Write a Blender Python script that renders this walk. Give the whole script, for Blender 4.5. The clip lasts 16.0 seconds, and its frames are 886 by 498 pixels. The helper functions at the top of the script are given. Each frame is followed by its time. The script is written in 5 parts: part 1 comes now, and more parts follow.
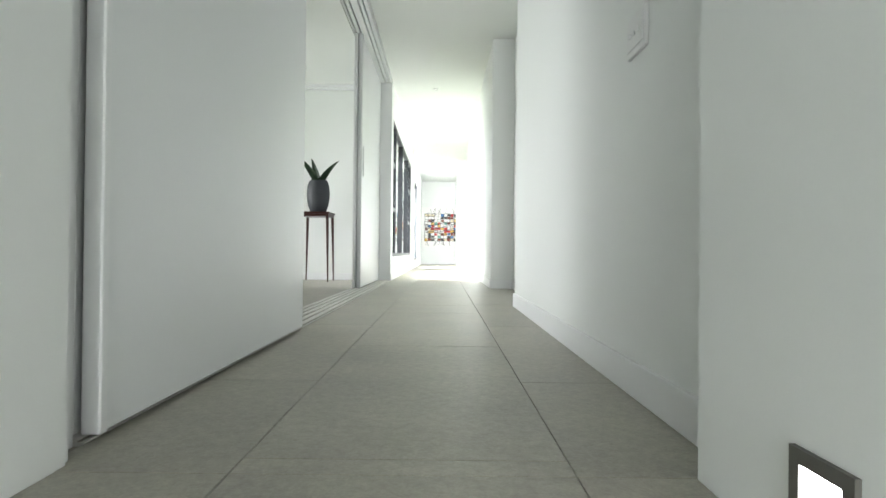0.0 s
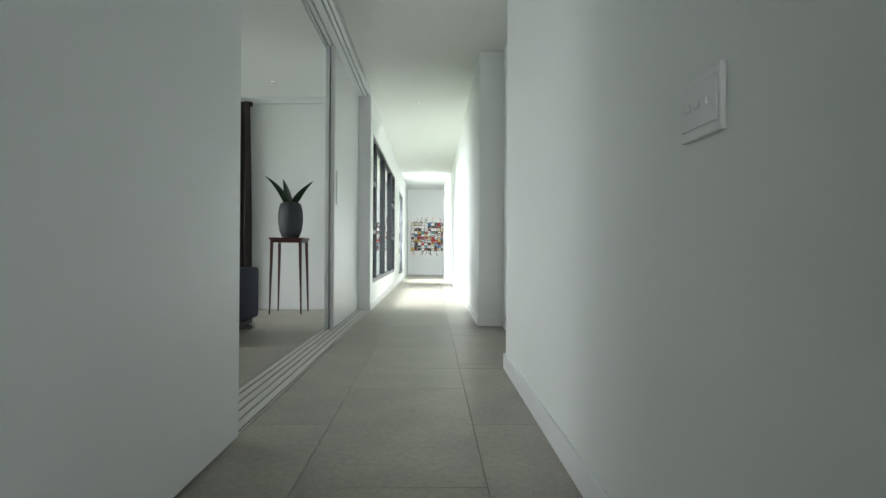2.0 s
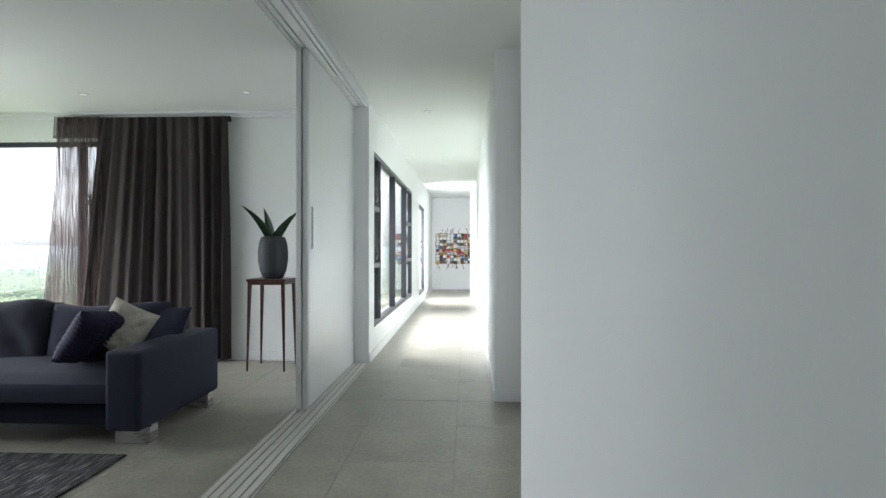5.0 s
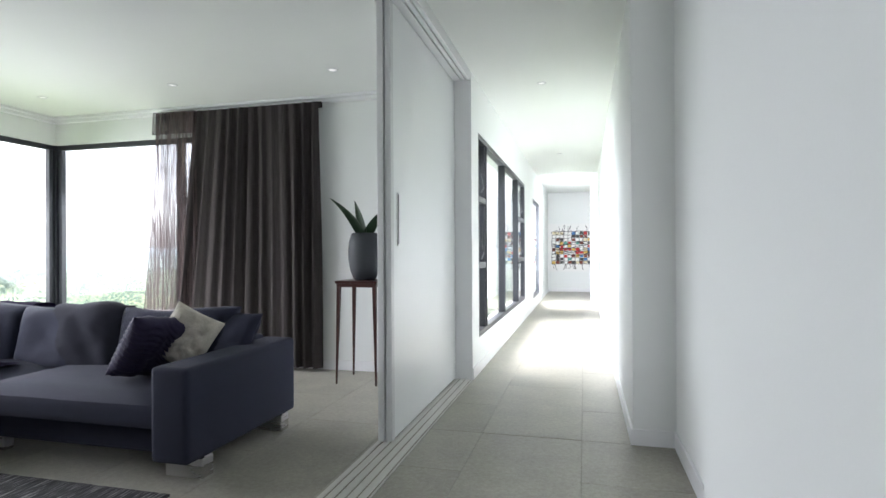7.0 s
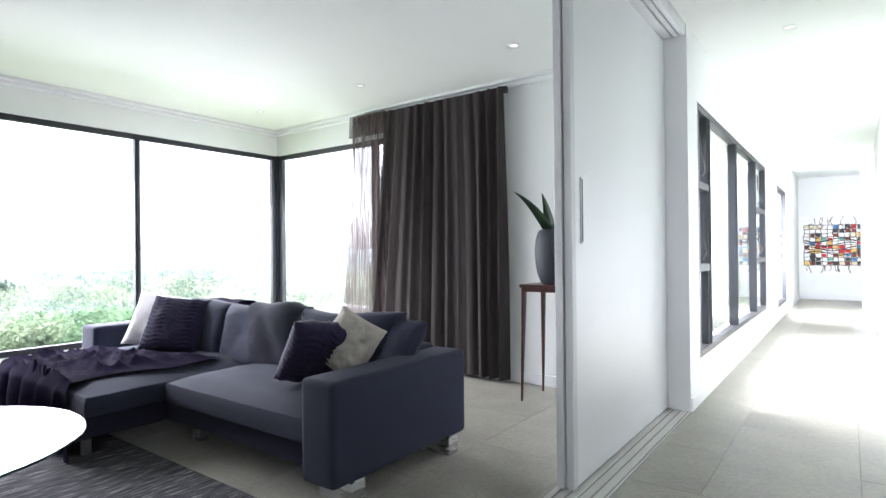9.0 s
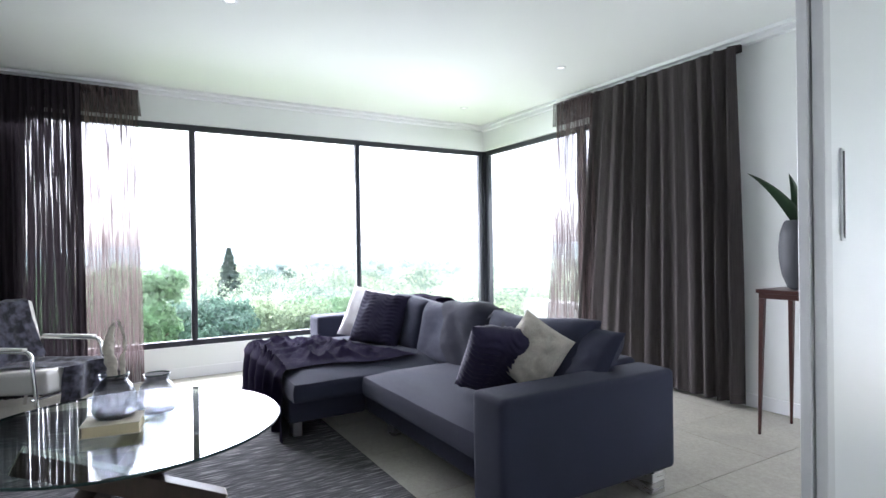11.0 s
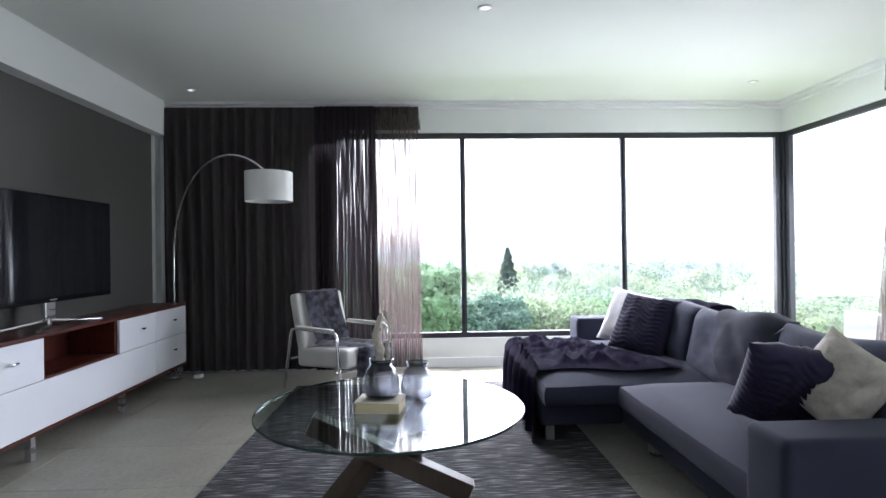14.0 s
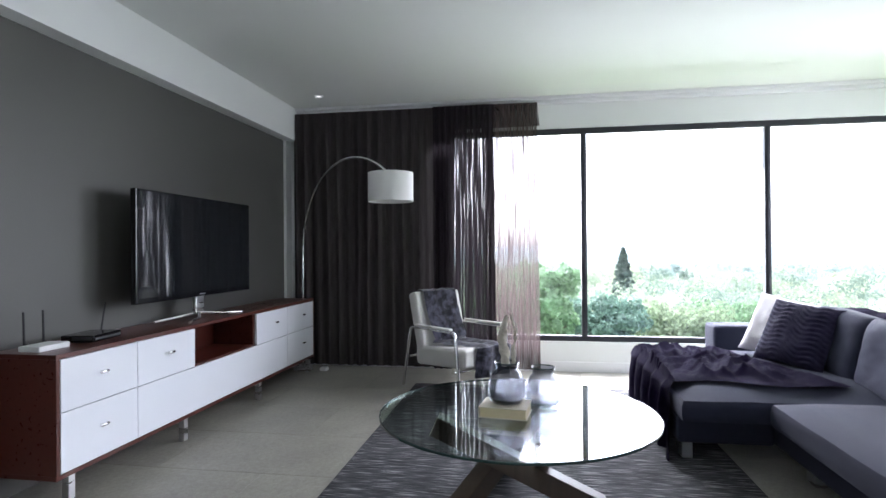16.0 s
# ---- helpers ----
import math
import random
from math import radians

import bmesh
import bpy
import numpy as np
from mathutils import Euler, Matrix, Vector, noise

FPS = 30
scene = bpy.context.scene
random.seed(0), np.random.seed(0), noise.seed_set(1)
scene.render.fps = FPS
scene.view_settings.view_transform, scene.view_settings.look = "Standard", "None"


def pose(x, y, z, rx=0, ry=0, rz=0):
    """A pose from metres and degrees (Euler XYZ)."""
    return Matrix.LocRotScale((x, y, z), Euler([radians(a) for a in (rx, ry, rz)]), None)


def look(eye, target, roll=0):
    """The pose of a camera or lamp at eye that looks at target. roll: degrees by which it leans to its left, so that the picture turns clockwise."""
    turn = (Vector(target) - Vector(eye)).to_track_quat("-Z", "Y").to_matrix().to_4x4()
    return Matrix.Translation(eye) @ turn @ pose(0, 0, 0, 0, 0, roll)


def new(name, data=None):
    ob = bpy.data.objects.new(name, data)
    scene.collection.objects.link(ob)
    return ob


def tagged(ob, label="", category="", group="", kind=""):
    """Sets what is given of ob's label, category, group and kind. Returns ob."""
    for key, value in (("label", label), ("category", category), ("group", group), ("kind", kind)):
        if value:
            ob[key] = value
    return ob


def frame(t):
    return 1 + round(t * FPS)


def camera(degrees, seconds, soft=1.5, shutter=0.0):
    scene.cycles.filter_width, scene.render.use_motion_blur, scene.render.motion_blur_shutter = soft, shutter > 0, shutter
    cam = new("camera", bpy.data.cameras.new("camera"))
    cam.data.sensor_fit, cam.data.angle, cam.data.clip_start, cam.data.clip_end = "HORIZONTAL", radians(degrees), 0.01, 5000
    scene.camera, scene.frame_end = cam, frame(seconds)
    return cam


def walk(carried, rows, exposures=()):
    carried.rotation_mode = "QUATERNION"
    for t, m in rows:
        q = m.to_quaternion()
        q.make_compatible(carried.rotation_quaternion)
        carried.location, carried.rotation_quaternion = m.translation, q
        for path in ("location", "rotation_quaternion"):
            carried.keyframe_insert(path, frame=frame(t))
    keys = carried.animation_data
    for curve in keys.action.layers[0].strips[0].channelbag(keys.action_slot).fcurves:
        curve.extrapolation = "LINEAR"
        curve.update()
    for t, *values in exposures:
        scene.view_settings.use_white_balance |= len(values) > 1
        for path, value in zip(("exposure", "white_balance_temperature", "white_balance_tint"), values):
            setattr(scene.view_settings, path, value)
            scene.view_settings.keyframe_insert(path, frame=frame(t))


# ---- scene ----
cam = camera(77.8, 16.0)

PATH = [
    (0, (0.039, -1.941, 0.404), (0.04, 0.059, 0.417), 0.6),
    (0.5, (0.039, -1.805, 0.442), (0.042, 0.195, 0.452), 0.5),
    (1, (0.039, -1.664, 0.567), (0.051, 0.336, 0.582), 0.5),
    (1.5, (0.057, -1.536, 0.63), (0.093, 0.464, 0.637), 0.4),
    (2, (0.101, -1.361, 0.768), (0.142, 0.638, 0.778), 0.3),
    (2.5, (0.142, -1.205, 0.832), (0.185, 0.795, 0.844), 0.3),
    (3, (0.182, -1.032, 0.99), (0.226, 0.967, 1.001), 0.2),
    (3.2, (0.184, -0.946, 1.052), (0.236, 1.053, 1.057), 0.1),
    (5.3, (0.365, -0.004, 1.225), (0.233, 1.992, 1.229), -0.0),
    (5.5, (0.357, 0.087, 1.223), (0.189, 2.079, 1.226), -0.0),
    (6, (0.355, 0.32, 1.212), (0.082, 2.302, 1.213), -0.1),
    (6.5, (0.331, 0.546, 1.225), (-0.034, 2.513, 1.224), -0.2),
    (7, (0.307, 0.772, 1.194), (-0.19, 2.709, 1.201), -0.3),
    (7.5, (0.307, 0.952, 1.203), (-0.415, 2.817, 1.207), -0.4),
    (8, (0.263, 1.113, 1.196), (-0.626, 2.904, 1.197), -0.3),
    (8.2, (0.25, 1.191, 1.19), (-0.693, 2.954, 1.194), -0.4),
    (10.3, (0.241, 1.708, 1.217), (-1.337, 2.938, 1.208), -0.6),
    (10.5, (0.182, 1.751, 1.22), (-1.443, 2.917, 1.207), -0.7),
    (11, (0.147, 1.818, 1.227), (-1.577, 2.832, 1.22), -0.8),
    (11.5, (0.11, 1.906, 1.244), (-1.724, 2.704, 1.236), -0.8),
    (12, (0.091, 1.963, 1.242), (-1.816, 2.564, 1.237), -0.7),
    (12.5, (0.097, 2.0, 1.246), (-1.856, 2.429, 1.241), -0.6),
    (13, (0.079, 1.996, 1.244), (-1.899, 2.295, 1.241), -0.7),
    (13.5, (0.064, 1.995, 1.221), (-1.927, 2.18, 1.227), -0.7),
    (14, (0.054, 1.991, 1.221), (-1.944, 2.071, 1.226), -0.7),
    (14.5, (0.027, 1.988, 1.224), (-1.973, 1.963, 1.228), -0.6),
    (15, (0.019, 1.985, 1.217), (-1.977, 1.854, 1.223), -0.6),
    (15.5, (-0.021, 1.944, 1.225), (-2.008, 1.718, 1.231), -0.5),
    (16, (-0.029, 1.905, 1.225), (-2.004, 1.59, 1.231), -0.4),
]
EXPOSURES = [(0, 2.83, 6500, 11), (1.0, 2.53, 6500, 10), (2.0, 1.95, 6350, 8), (2.5, 1.72, 6300, 7), (3.2, 1.40, 6300, 7), (5.5, 2.37, 6150, 16), (6.0, 2.60, 6150, 17), (7.0, 2.38, 6150, 17), (8, 2.43, 6150, 18), (10.3, 3.12, 5900, 20),
             (11, 2.78, 5900, 20), (11.5, 2.22, 5900, 20), (12.0, 1.75, 5900, 20), (12.5, 1.52, 5900, 20), (13.2, 1.86, 5900, 20), (14.5, 2.86, 5900, 20), (15.5, 2.92, 5900, 20), (16, 2.78, 5900, 20)]
walk(cam, [(t, look(e, g, r)) for t, e, g, r in PATH], EXPOSURES)

# ---- world, sun ----
world = bpy.data.worlds.new("overcast_sky")
scene.world = world
world.use_nodes = True
wn = world.node_tree.nodes
sky = wn.new("ShaderNodeTexSky")
sky.sky_type = "NISHITA"
sky.sun_disc = False
sky.sun_elevation = radians(52)
sky.sun_rotation = radians(250)
sky.dust_density = 4.0
sky.air_density = 0.8
bg = wn["Background"]
bg.inputs["Strength"].default_value = 0.15
pale = wn.new("ShaderNodeHueSaturation")
pale.inputs["Saturation"].default_value = 0.22
pale.inputs["Value"].default_value = 1.25
world.node_tree.links.new(sky.outputs["Color"], pale.inputs["Color"])
world.node_tree.links.new(pale.outputs["Color"], bg.inputs["Color"])

sun = new("sun", bpy.data.lights.new("sun", "SUN"))
sun.data.energy = 1.5
sun.data.angle = radians(25)
sun.data.color = (1.0, 0.96, 0.9)
sun.matrix_world = look((-30, 10, 40), (0, 2, 0))


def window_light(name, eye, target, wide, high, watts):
    """An area lamp at an opening, standing in for sky light."""
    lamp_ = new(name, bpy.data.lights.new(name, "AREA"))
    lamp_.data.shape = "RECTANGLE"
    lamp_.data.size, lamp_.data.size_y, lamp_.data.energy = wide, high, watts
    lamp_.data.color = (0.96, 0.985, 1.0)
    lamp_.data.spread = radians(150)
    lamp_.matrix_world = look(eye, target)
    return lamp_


window_light("sky_light_picture_window", (-6.05, 3.3, 1.45), (0, 3.3, -2.2), 4.9, 2.0, 38)
window_light("sky_light_side_window", (-4.85, 6.22, 1.45), (-4.85, 0, -2.2), 1.5, 2.0, 9)
window_light("sky_light_hall_window", (-1.03, 8.32, 1.4), (2, 8.32, 0.1), 4.2, 1.9, 19)
window_light("sky_light_hall_window_far", (-1.03, 12.9, 1.3), (1.2, 17.0, 1.0), 1.5, 1.8, 28)
# added fill lamp behind the steps, to brighten the near hall; no window known there
window_light("fill_light_stair_opening", (-0.12, -5.95, 0.2), (-0.12, 0, 0.2), 0.9, 1.6, 14)


# ---- materials ----
def mat(name, col, rough=0.5, metal=0.0, var=0.08, scale=3.0, fine=60.0, bump=0.0, stretch=(1, 1, 1), spec=0.5, random_piece=0.0, island=0.0, sheen=0.0, warm=0.0):
    """A plain surface with variation at two scales."""
    m = bpy.data.materials.new(name)
    m.use_nodes = True
    n, l = m.node_tree.nodes, m.node_tree.links
    b = n["Principled BSDF"]
    b.inputs["Roughness"].default_value = rough
    b.inputs["Metallic"].default_value = metal
    b.inputs["Specular IOR Level"].default_value = spec
    b.inputs["Sheen Weight"].default_value = sheen
    tc = n.new("ShaderNodeTexCoord")
    mp = n.new("ShaderNodeMapping")
    mp.inputs["Scale"].default_value = stretch
    l.new(tc.outputs["Object"], mp.inputs["Vector"])
    vec = mp.outputs["Vector"]
    info = n.new("ShaderNodeObjectInfo")
    if random_piece:
        off = n.new("ShaderNodeVectorMath")
        off.operation = "SCALE"
        l.new(info.outputs["Random"], off.inputs["Scale"])
        off.inputs[0].default_value = (31.0, 17.0, 7.0)
        add = n.new("ShaderNodeVectorMath")
        l.new(vec, add.inputs[0])
        l.new(off.outputs[0], add.inputs[1])
        vec = add.outputs[0]
    big, small = n.new("ShaderNodeTexNoise"), n.new("ShaderNodeTexNoise")
    big.inputs["Scale"].default_value, small.inputs["Scale"].default_value = scale, fine
    big.inputs["Detail"].default_value, small.inputs["Detail"].default_value = 4, 3
    for t in (big, small):
        l.new(vec, t.inputs["Vector"])

    def math_node(op, a, c):
        q = n.new("ShaderNodeMath")
        q.operation = op
        for i, v in enumerate((a, c)):
            if isinstance(v, (int, float)):
                q.inputs[i].default_value = v
            else:
                l.new(v, q.inputs[i])
        return q.outputs[0]

    v = math_node("ADD", math_node("MULTIPLY", big.outputs["Fac"], var * 2.4), math_node("MULTIPLY", small.outputs["Fac"], var * 1.2))
    v = math_node("ADD", v, 1 - var * 1.8)
    if random_piece:
        v = math_node("ADD", v, math_node("MULTIPLY", math_node("SUBTRACT", info.outputs["Random"], 0.5), random_piece))
    if island:
        geo = n.new("ShaderNodeNewGeometry")
        v = math_node("ADD", v, math_node("MULTIPLY", math_node("SUBTRACT", geo.outputs["Random Per Island"], 0.5), island))
    hsv = n.new("ShaderNodeHueSaturation")
    hsv.inputs["Color"].default_value = (*col, 1)
    l.new(v, hsv.inputs["Value"])
    if warm:
        l.new(math_node("ADD", math_node("MULTIPLY", math_node("SUBTRACT", big.outputs["Fac"], 0.5), warm), 0.5), hsv.inputs["Hue"])
    l.new(hsv.outputs["Color"], b.inputs["Base Color"])
    l.new(math_node("ADD", math_node("MULTIPLY", big.outputs["Fac"], 0.16), rough - 0.08), b.inputs["Roughness"])
    if bump:
        bp = n.new("ShaderNodeBump")
        bp.inputs["Strength"].default_value = bump
        bp.inputs["Distance"].default_value = 0.004
        l.new(small.outputs["Fac"], bp.inputs["Height"])
        l.new(bp.outputs["Normal"], b.inputs["Normal"])
    return m


def clear(name, tint, gloss=1.0, rough=0.0, ior=1.5):
    """Thin glass: clear with a mirror gloss that grows at grazing angles."""
    m = bpy.data.materials.new(name)
    m.use_nodes = True
    n, l = m.node_tree.nodes, m.node_tree.links
    n.remove(n["Principled BSDF"])
    tr, gl, mx, fr = n.new("ShaderNodeBsdfTransparent"), n.new("ShaderNodeBsdfGlossy"), n.new("ShaderNodeMixShader"), n.new("ShaderNodeLayerWeight")
    tr.inputs["Color"].default_value = (*tint, 1)
    gl.inputs["Color"].default_value = (gloss, gloss, gloss, 1)
    gl.inputs["Roughness"].default_value = rough
    fr.inputs["Blend"].default_value = 0.5
    f0 = ((ior - 1) / (ior + 1)) ** 2
    pw, ml, ad = n.new("ShaderNodeMath"), n.new("ShaderNodeMath"), n.new("ShaderNodeMath")
    pw.operation, ml.operation, ad.operation = "POWER", "MULTIPLY", "ADD"
    pw.inputs[1].default_value, ml.inputs[1].default_value, ad.inputs[1].default_value = 5.0, 1 - f0, f0
    l.new(fr.outputs["Facing"], pw.inputs[0])
    l.new(pw.outputs[0], ml.inputs[0])
    l.new(ml.outputs[0], ad.inputs[0])
    l.new(ad.outputs[0], mx.inputs[0])
    l.new(tr.outputs[0], mx.inputs[1])
    l.new(gl.outputs[0], mx.inputs[2])
    l.new(mx.outputs[0], n["Material Output"].inputs["Surface"])
    return m


def voile(name, col, open_share, thread=220.0, spread=0.25, glow_through=0.35, lo=0.3, hi=0.7):
    """Woven curtain cloth that lets a share of the light straight through between its threads."""
    m = bpy.data.materials.new(name)
    m.use_nodes = True
    n, l = m.node_tree.nodes, m.node_tree.links
    n.remove(n["Principled BSDF"])
    tc, mp, ns = n.new("ShaderNodeTexCoord"), n.new("ShaderNodeMapping"), n.new("ShaderNodeTexNoise")
    mp.inputs["Scale"].default_value = (1, 1, 0.02)
    ns.inputs["Scale"].default_value = thread
    l.new(tc.outputs["Object"], mp.inputs["Vector"])
    l.new(mp.outputs["Vector"], ns.inputs["Vector"])
    df, tl, tr = n.new("ShaderNodeBsdfDiffuse"), n.new("ShaderNodeBsdfTranslucent"), n.new("ShaderNodeBsdfTransparent")
    hsv = n.new("ShaderNodeHueSaturation")
    hsv.inputs["Color"].default_value = (*col, 1)
    mr = n.new("ShaderNodeMapRange")
    mr.inputs["To Min"].default_value, mr.inputs["To Max"].default_value = 0.5, 1.5
    l.new(ns.outputs["Fac"], mr.inputs["Value"])
    l.new(mr.outputs[0], hsv.inputs["Value"])
    l.new(hsv.outputs[0], df.inputs["Color"])
    l.new(hsv.outputs[0], tl.inputs["Color"])
    a, c = n.new("ShaderNodeMixShader"), n.new("ShaderNodeMixShader")
    a.inputs[0].default_value = glow_through
    l.new(df.outputs[0], a.inputs[1])
    l.new(tl.outputs[0], a.inputs[2])
    if open_share > 0:
        m2 = n.new("ShaderNodeMapRange")
        m2.inputs["From Min"].default_value, m2.inputs["From Max"].default_value = lo, hi
        m2.inputs["To Min"].default_value, m2.inputs["To Max"].default_value = max(0, open_share - spread), min(1, open_share + spread)
        l.new(ns.outputs["Fac"], m2.inputs["Value"])
        l.new(m2.outputs[0], c.inputs[0])
    else:
        c.inputs[0].default_value = 0.0
    l.new(a.outputs[0], c.inputs[1])
    l.new(tr.outputs[0], c.inputs[2])
    l.new(c.outputs[0], n["Material Output"].inputs["Surface"])
    return m


def glow(name, col, strength):
    m = bpy.data.materials.new(name)
    m.use_nodes = True
    b = m.node_tree.nodes["Principled BSDF"]
    b.inputs["Emission Color"].default_value = (*col, 1)
    b.inputs["Emission Strength"].default_value = strength
    return m


WHITE = mat("white_wall_paint", (0.77, 0.79, 0.77), 0.6, var=0.02, scale=1.2, fine=180, bump=0.05)
CEIL = mat("white_ceiling_paint", (0.74, 0.76, 0.73), 0.8, var=0.02, scale=0.8, fine=140, bump=0.04)
TRIM = mat("white_gloss_trim", (0.78, 0.79, 0.79), 0.35, var=0.02, scale=2, fine=120, bump=0.02)
LEAF_W = mat("white_lacquered_panel", (0.76, 0.78, 0.78), 0.32, var=0.02, scale=1.0, fine=90, bump=0.02)
GREY_WALL = mat("charcoal_wall_paint", (0.080, 0.079, 0.070), 0.55, var=0.12, scale=1.4, fine=120, bump=0.08)
TILE = mat("grey_stone_tile", (0.325, 0.312, 0.262), 0.42, var=0.27, scale=3.5, fine=110, bump=0.12, random_piece=0.10, warm=0.03)
GROUT = mat("grey_grout", (0.275, 0.265, 0.225), 0.8, var=0.15, scale=8, fine=90)
ALU = mat("dark_grey_aluminium", (0.018, 0.020, 0.026), 0.42, var=0.06)
STEEL = mat("brushed_steel", (0.62, 0.62, 0.62), 0.28, metal=1.0, var=0.06, stretch=(1, 1, 8))
CHROME = mat("chrome", (0.8, 0.8, 0.8), 0.12, metal=1.0, var=0.03)
SEAL = mat("black_rubber_seal", (0.015, 0.015, 0.016), 0.6)
SATIN = mat("satin_grey_paint", (0.64, 0.65, 0.65), 0.4, var=0.04)
TRACK = mat("pale_track_strip", (0.60, 0.59, 0.56), 0.45, var=0.05)
SOFA = mat("charcoal_blue_upholstery", (0.028, 0.031, 0.053), 0.85, spec=0.2, var=0.16, scale=5, fine=420, bump=0.35, sheen=0.05)
VELVET = mat("dark_plum_throw_cloth", (0.016, 0.011, 0.036), 0.9, spec=0.06, var=0.2, scale=8, fine=300, bump=0.3)
PURPLE = mat("dark_purple_ribbed_cloth", (0.024, 0.020, 0.050), 0.8, spec=0.25, var=0.2, scale=10, fine=300, bump=0.4, sheen=0.08)
CREAM = mat("cream_crinkled_cloth", (0.45, 0.42, 0.36), 0.85, var=0.3, scale=14, fine=90, bump=0.6, stretch=(1, 3, 1))
SILVER_C = mat("pale_silver_cloth", (0.60, 0.58, 0.58), 0.8, var=0.12, scale=14, fine=120, bump=0.4)
LEATHER = mat("white_leather", (0.62, 0.61, 0.57), 0.45, var=0.06, scale=6, fine=200, bump=0.15)
FUR = mat("grey_lilac_fur_throw", (0.045, 0.045, 0.068), 0.9, var=0.9, scale=15, fine=140, bump=0.8, sheen=0.4)
MAHOGANY = mat("red_mahogany_wood", (0.080, 0.019, 0.012), 0.3, var=0.25, scale=3, fine=40, stretch=(1, 14, 14), bump=0.05)
DARKWOOD = mat("dark_stained_wood", (0.045, 0.014, 0.010), 0.32, var=0.25, scale=4, fine=50, stretch=(12, 12, 1))
OAK = mat("smoked_oak", (0.075, 0.052, 0.038), 0.5, var=0.3, scale=5, fine=60, stretch=(10, 10, 2), bump=0.1)
OAK_END = mat("pale_sawn_oak_edge", (0.36, 0.31, 0.24), 0.55, var=0.2, scale=8, fine=80)
LACQUER = mat("white_high_gloss_lacquer", (0.80, 0.82, 0.86), 0.12, var=0.015)
BLACKGLOSS = mat("black_gloss_plastic", (0.008, 0.008, 0.010), 0.10, var=0.05)
SCREEN = mat("dark_television_glass", (0.014, 0.016, 0.018), 0.06, var=0.03, spec=1.0)
SCREEN.node_tree.nodes["Principled BSDF"].inputs["Coat Weight"].default_value = 1.0
SCREEN.node_tree.nodes["Principled BSDF"].inputs["Coat IOR"].default_value = 1.5
SHADE = mat("white_linen_shade", (0.74, 0.74, 0.71), 0.85, var=0.04, scale=8, fine=300, bump=0.15)
POT = mat("matt_charcoal_ceramic", (0.022, 0.026, 0.031), 0.65, var=0.15, scale=6, fine=80, bump=0.1)
SOIL = mat("dark_soil", (0.03, 0.022, 0.015), 0.95, var=0.4, scale=30, fine=120, bump=0.8)
SUCC = mat("dark_green_succulent_leaf", (0.022, 0.055, 0.022), 0.4, var=0.3, scale=10, fine=70)
BONE = mat("bleached_driftwood", (0.56, 0.52, 0.44), 0.8, var=0.3, scale=16, fine=90, bump=0.8)
PAPER = mat("cream_paper", (0.62, 0.54, 0.34), 0.8, var=0.1, scale=6, fine=100)
PLASTIC_W = mat("white_plastic", (0.74, 0.75, 0.74), 0.35, var=0.02)
GREYPL = mat("grey_bezel_metal", (0.16, 0.155, 0.14), 0.4, metal=0.6)
PANE = clear("window_glass", (0.97, 0.985, 0.975))
TOPGLASS = clear("table_glass", (0.80, 0.86, 0.83), ior=1.7)
EDGEGLASS = mat("dark_green_glass_edge", (0.02, 0.045, 0.04), 0.15)
CURTAIN = voile("dark_brown_curtain", (0.060, 0.053, 0.052), 0.0, glow_through=0.05)
SHEER = voile("brown_sheer_curtain", (0.11, 0.085, 0.083), 0.26, 100.0, 0.30, 0.35, 0.36, 0.74)
GATHERED = voile("gathered_brown_voile", (0.030, 0.025, 0.028), 0.20, 55.0, 0.20, 0.12, 0.57, 0.70)
STEPGLOW = glow("step_light_lens", (1, 1, 1), 6.0)
LAMPGLOW = glow("downlight_lens", (1, 0.97, 0.9), 0.2)


def rug_material():
    m = mat("woven_charcoal_rug", (0.06, 0.058, 0.062), 0.95, var=0.3, scale=3, fine=220, bump=0.9)
    n, l = m.node_tree.nodes, m.node_tree.links
    tc, mp, ns, rp = n.new("ShaderNodeTexCoord"), n.new("ShaderNodeMapping"), n.new("ShaderNodeTexNoise"), n.new("ShaderNodeValToRGB")
    mp.inputs["Scale"].default_value = (120, 6.5, 1)
    ns.inputs["Scale"].default_value = 1.0
    ns.inputs["Detail"].default_value = 5
    l.new(tc.outputs["Object"], mp.inputs["Vector"])
    l.new(mp.outputs["Vector"], ns.inputs["Vector"])
    e = rp.color_ramp.elements
    e[0].position, e[0].color = 0.42, (0.010, 0.010, 0.013, 1)
    e[1].position, e[1].color = 0.68, (0.34, 0.33, 0.33, 1)
    e.new(0.55).color = (0.055, 0.053, 0.058, 1)
    l.new(ns.outputs["Fac"], rp.inputs["Fac"])
    l.new(rp.outputs["Color"], n["Principled BSDF"].inputs["Base Color"])
    return m


RUG = rug_material()


def mottled(m, scale, dark, light):
    """Blotches of two tones."""
    n, l = m.node_tree.nodes, m.node_tree.links
    tc, ns, rp = n.new("ShaderNodeTexCoord"), n.new("ShaderNodeTexNoise"), n.new("ShaderNodeValToRGB")
    ns.inputs["Scale"].default_value, ns.inputs["Detail"].default_value = scale, 6
    l.new(tc.outputs["Object"], ns.inputs["Vector"])
    e = rp.color_ramp.elements
    e[0].position, e[0].color = 0.42, (*dark, 1)
    e[1].position, e[1].color = 0.66, (*light, 1)
    l.new(ns.outputs["Fac"], rp.inputs["Fac"])
    l.new(rp.outputs["Color"], n["Principled BSDF"].inputs["Base Color"])


mottled(FUR, 16, (0.008, 0.008, 0.015), (0.13, 0.13, 0.18))


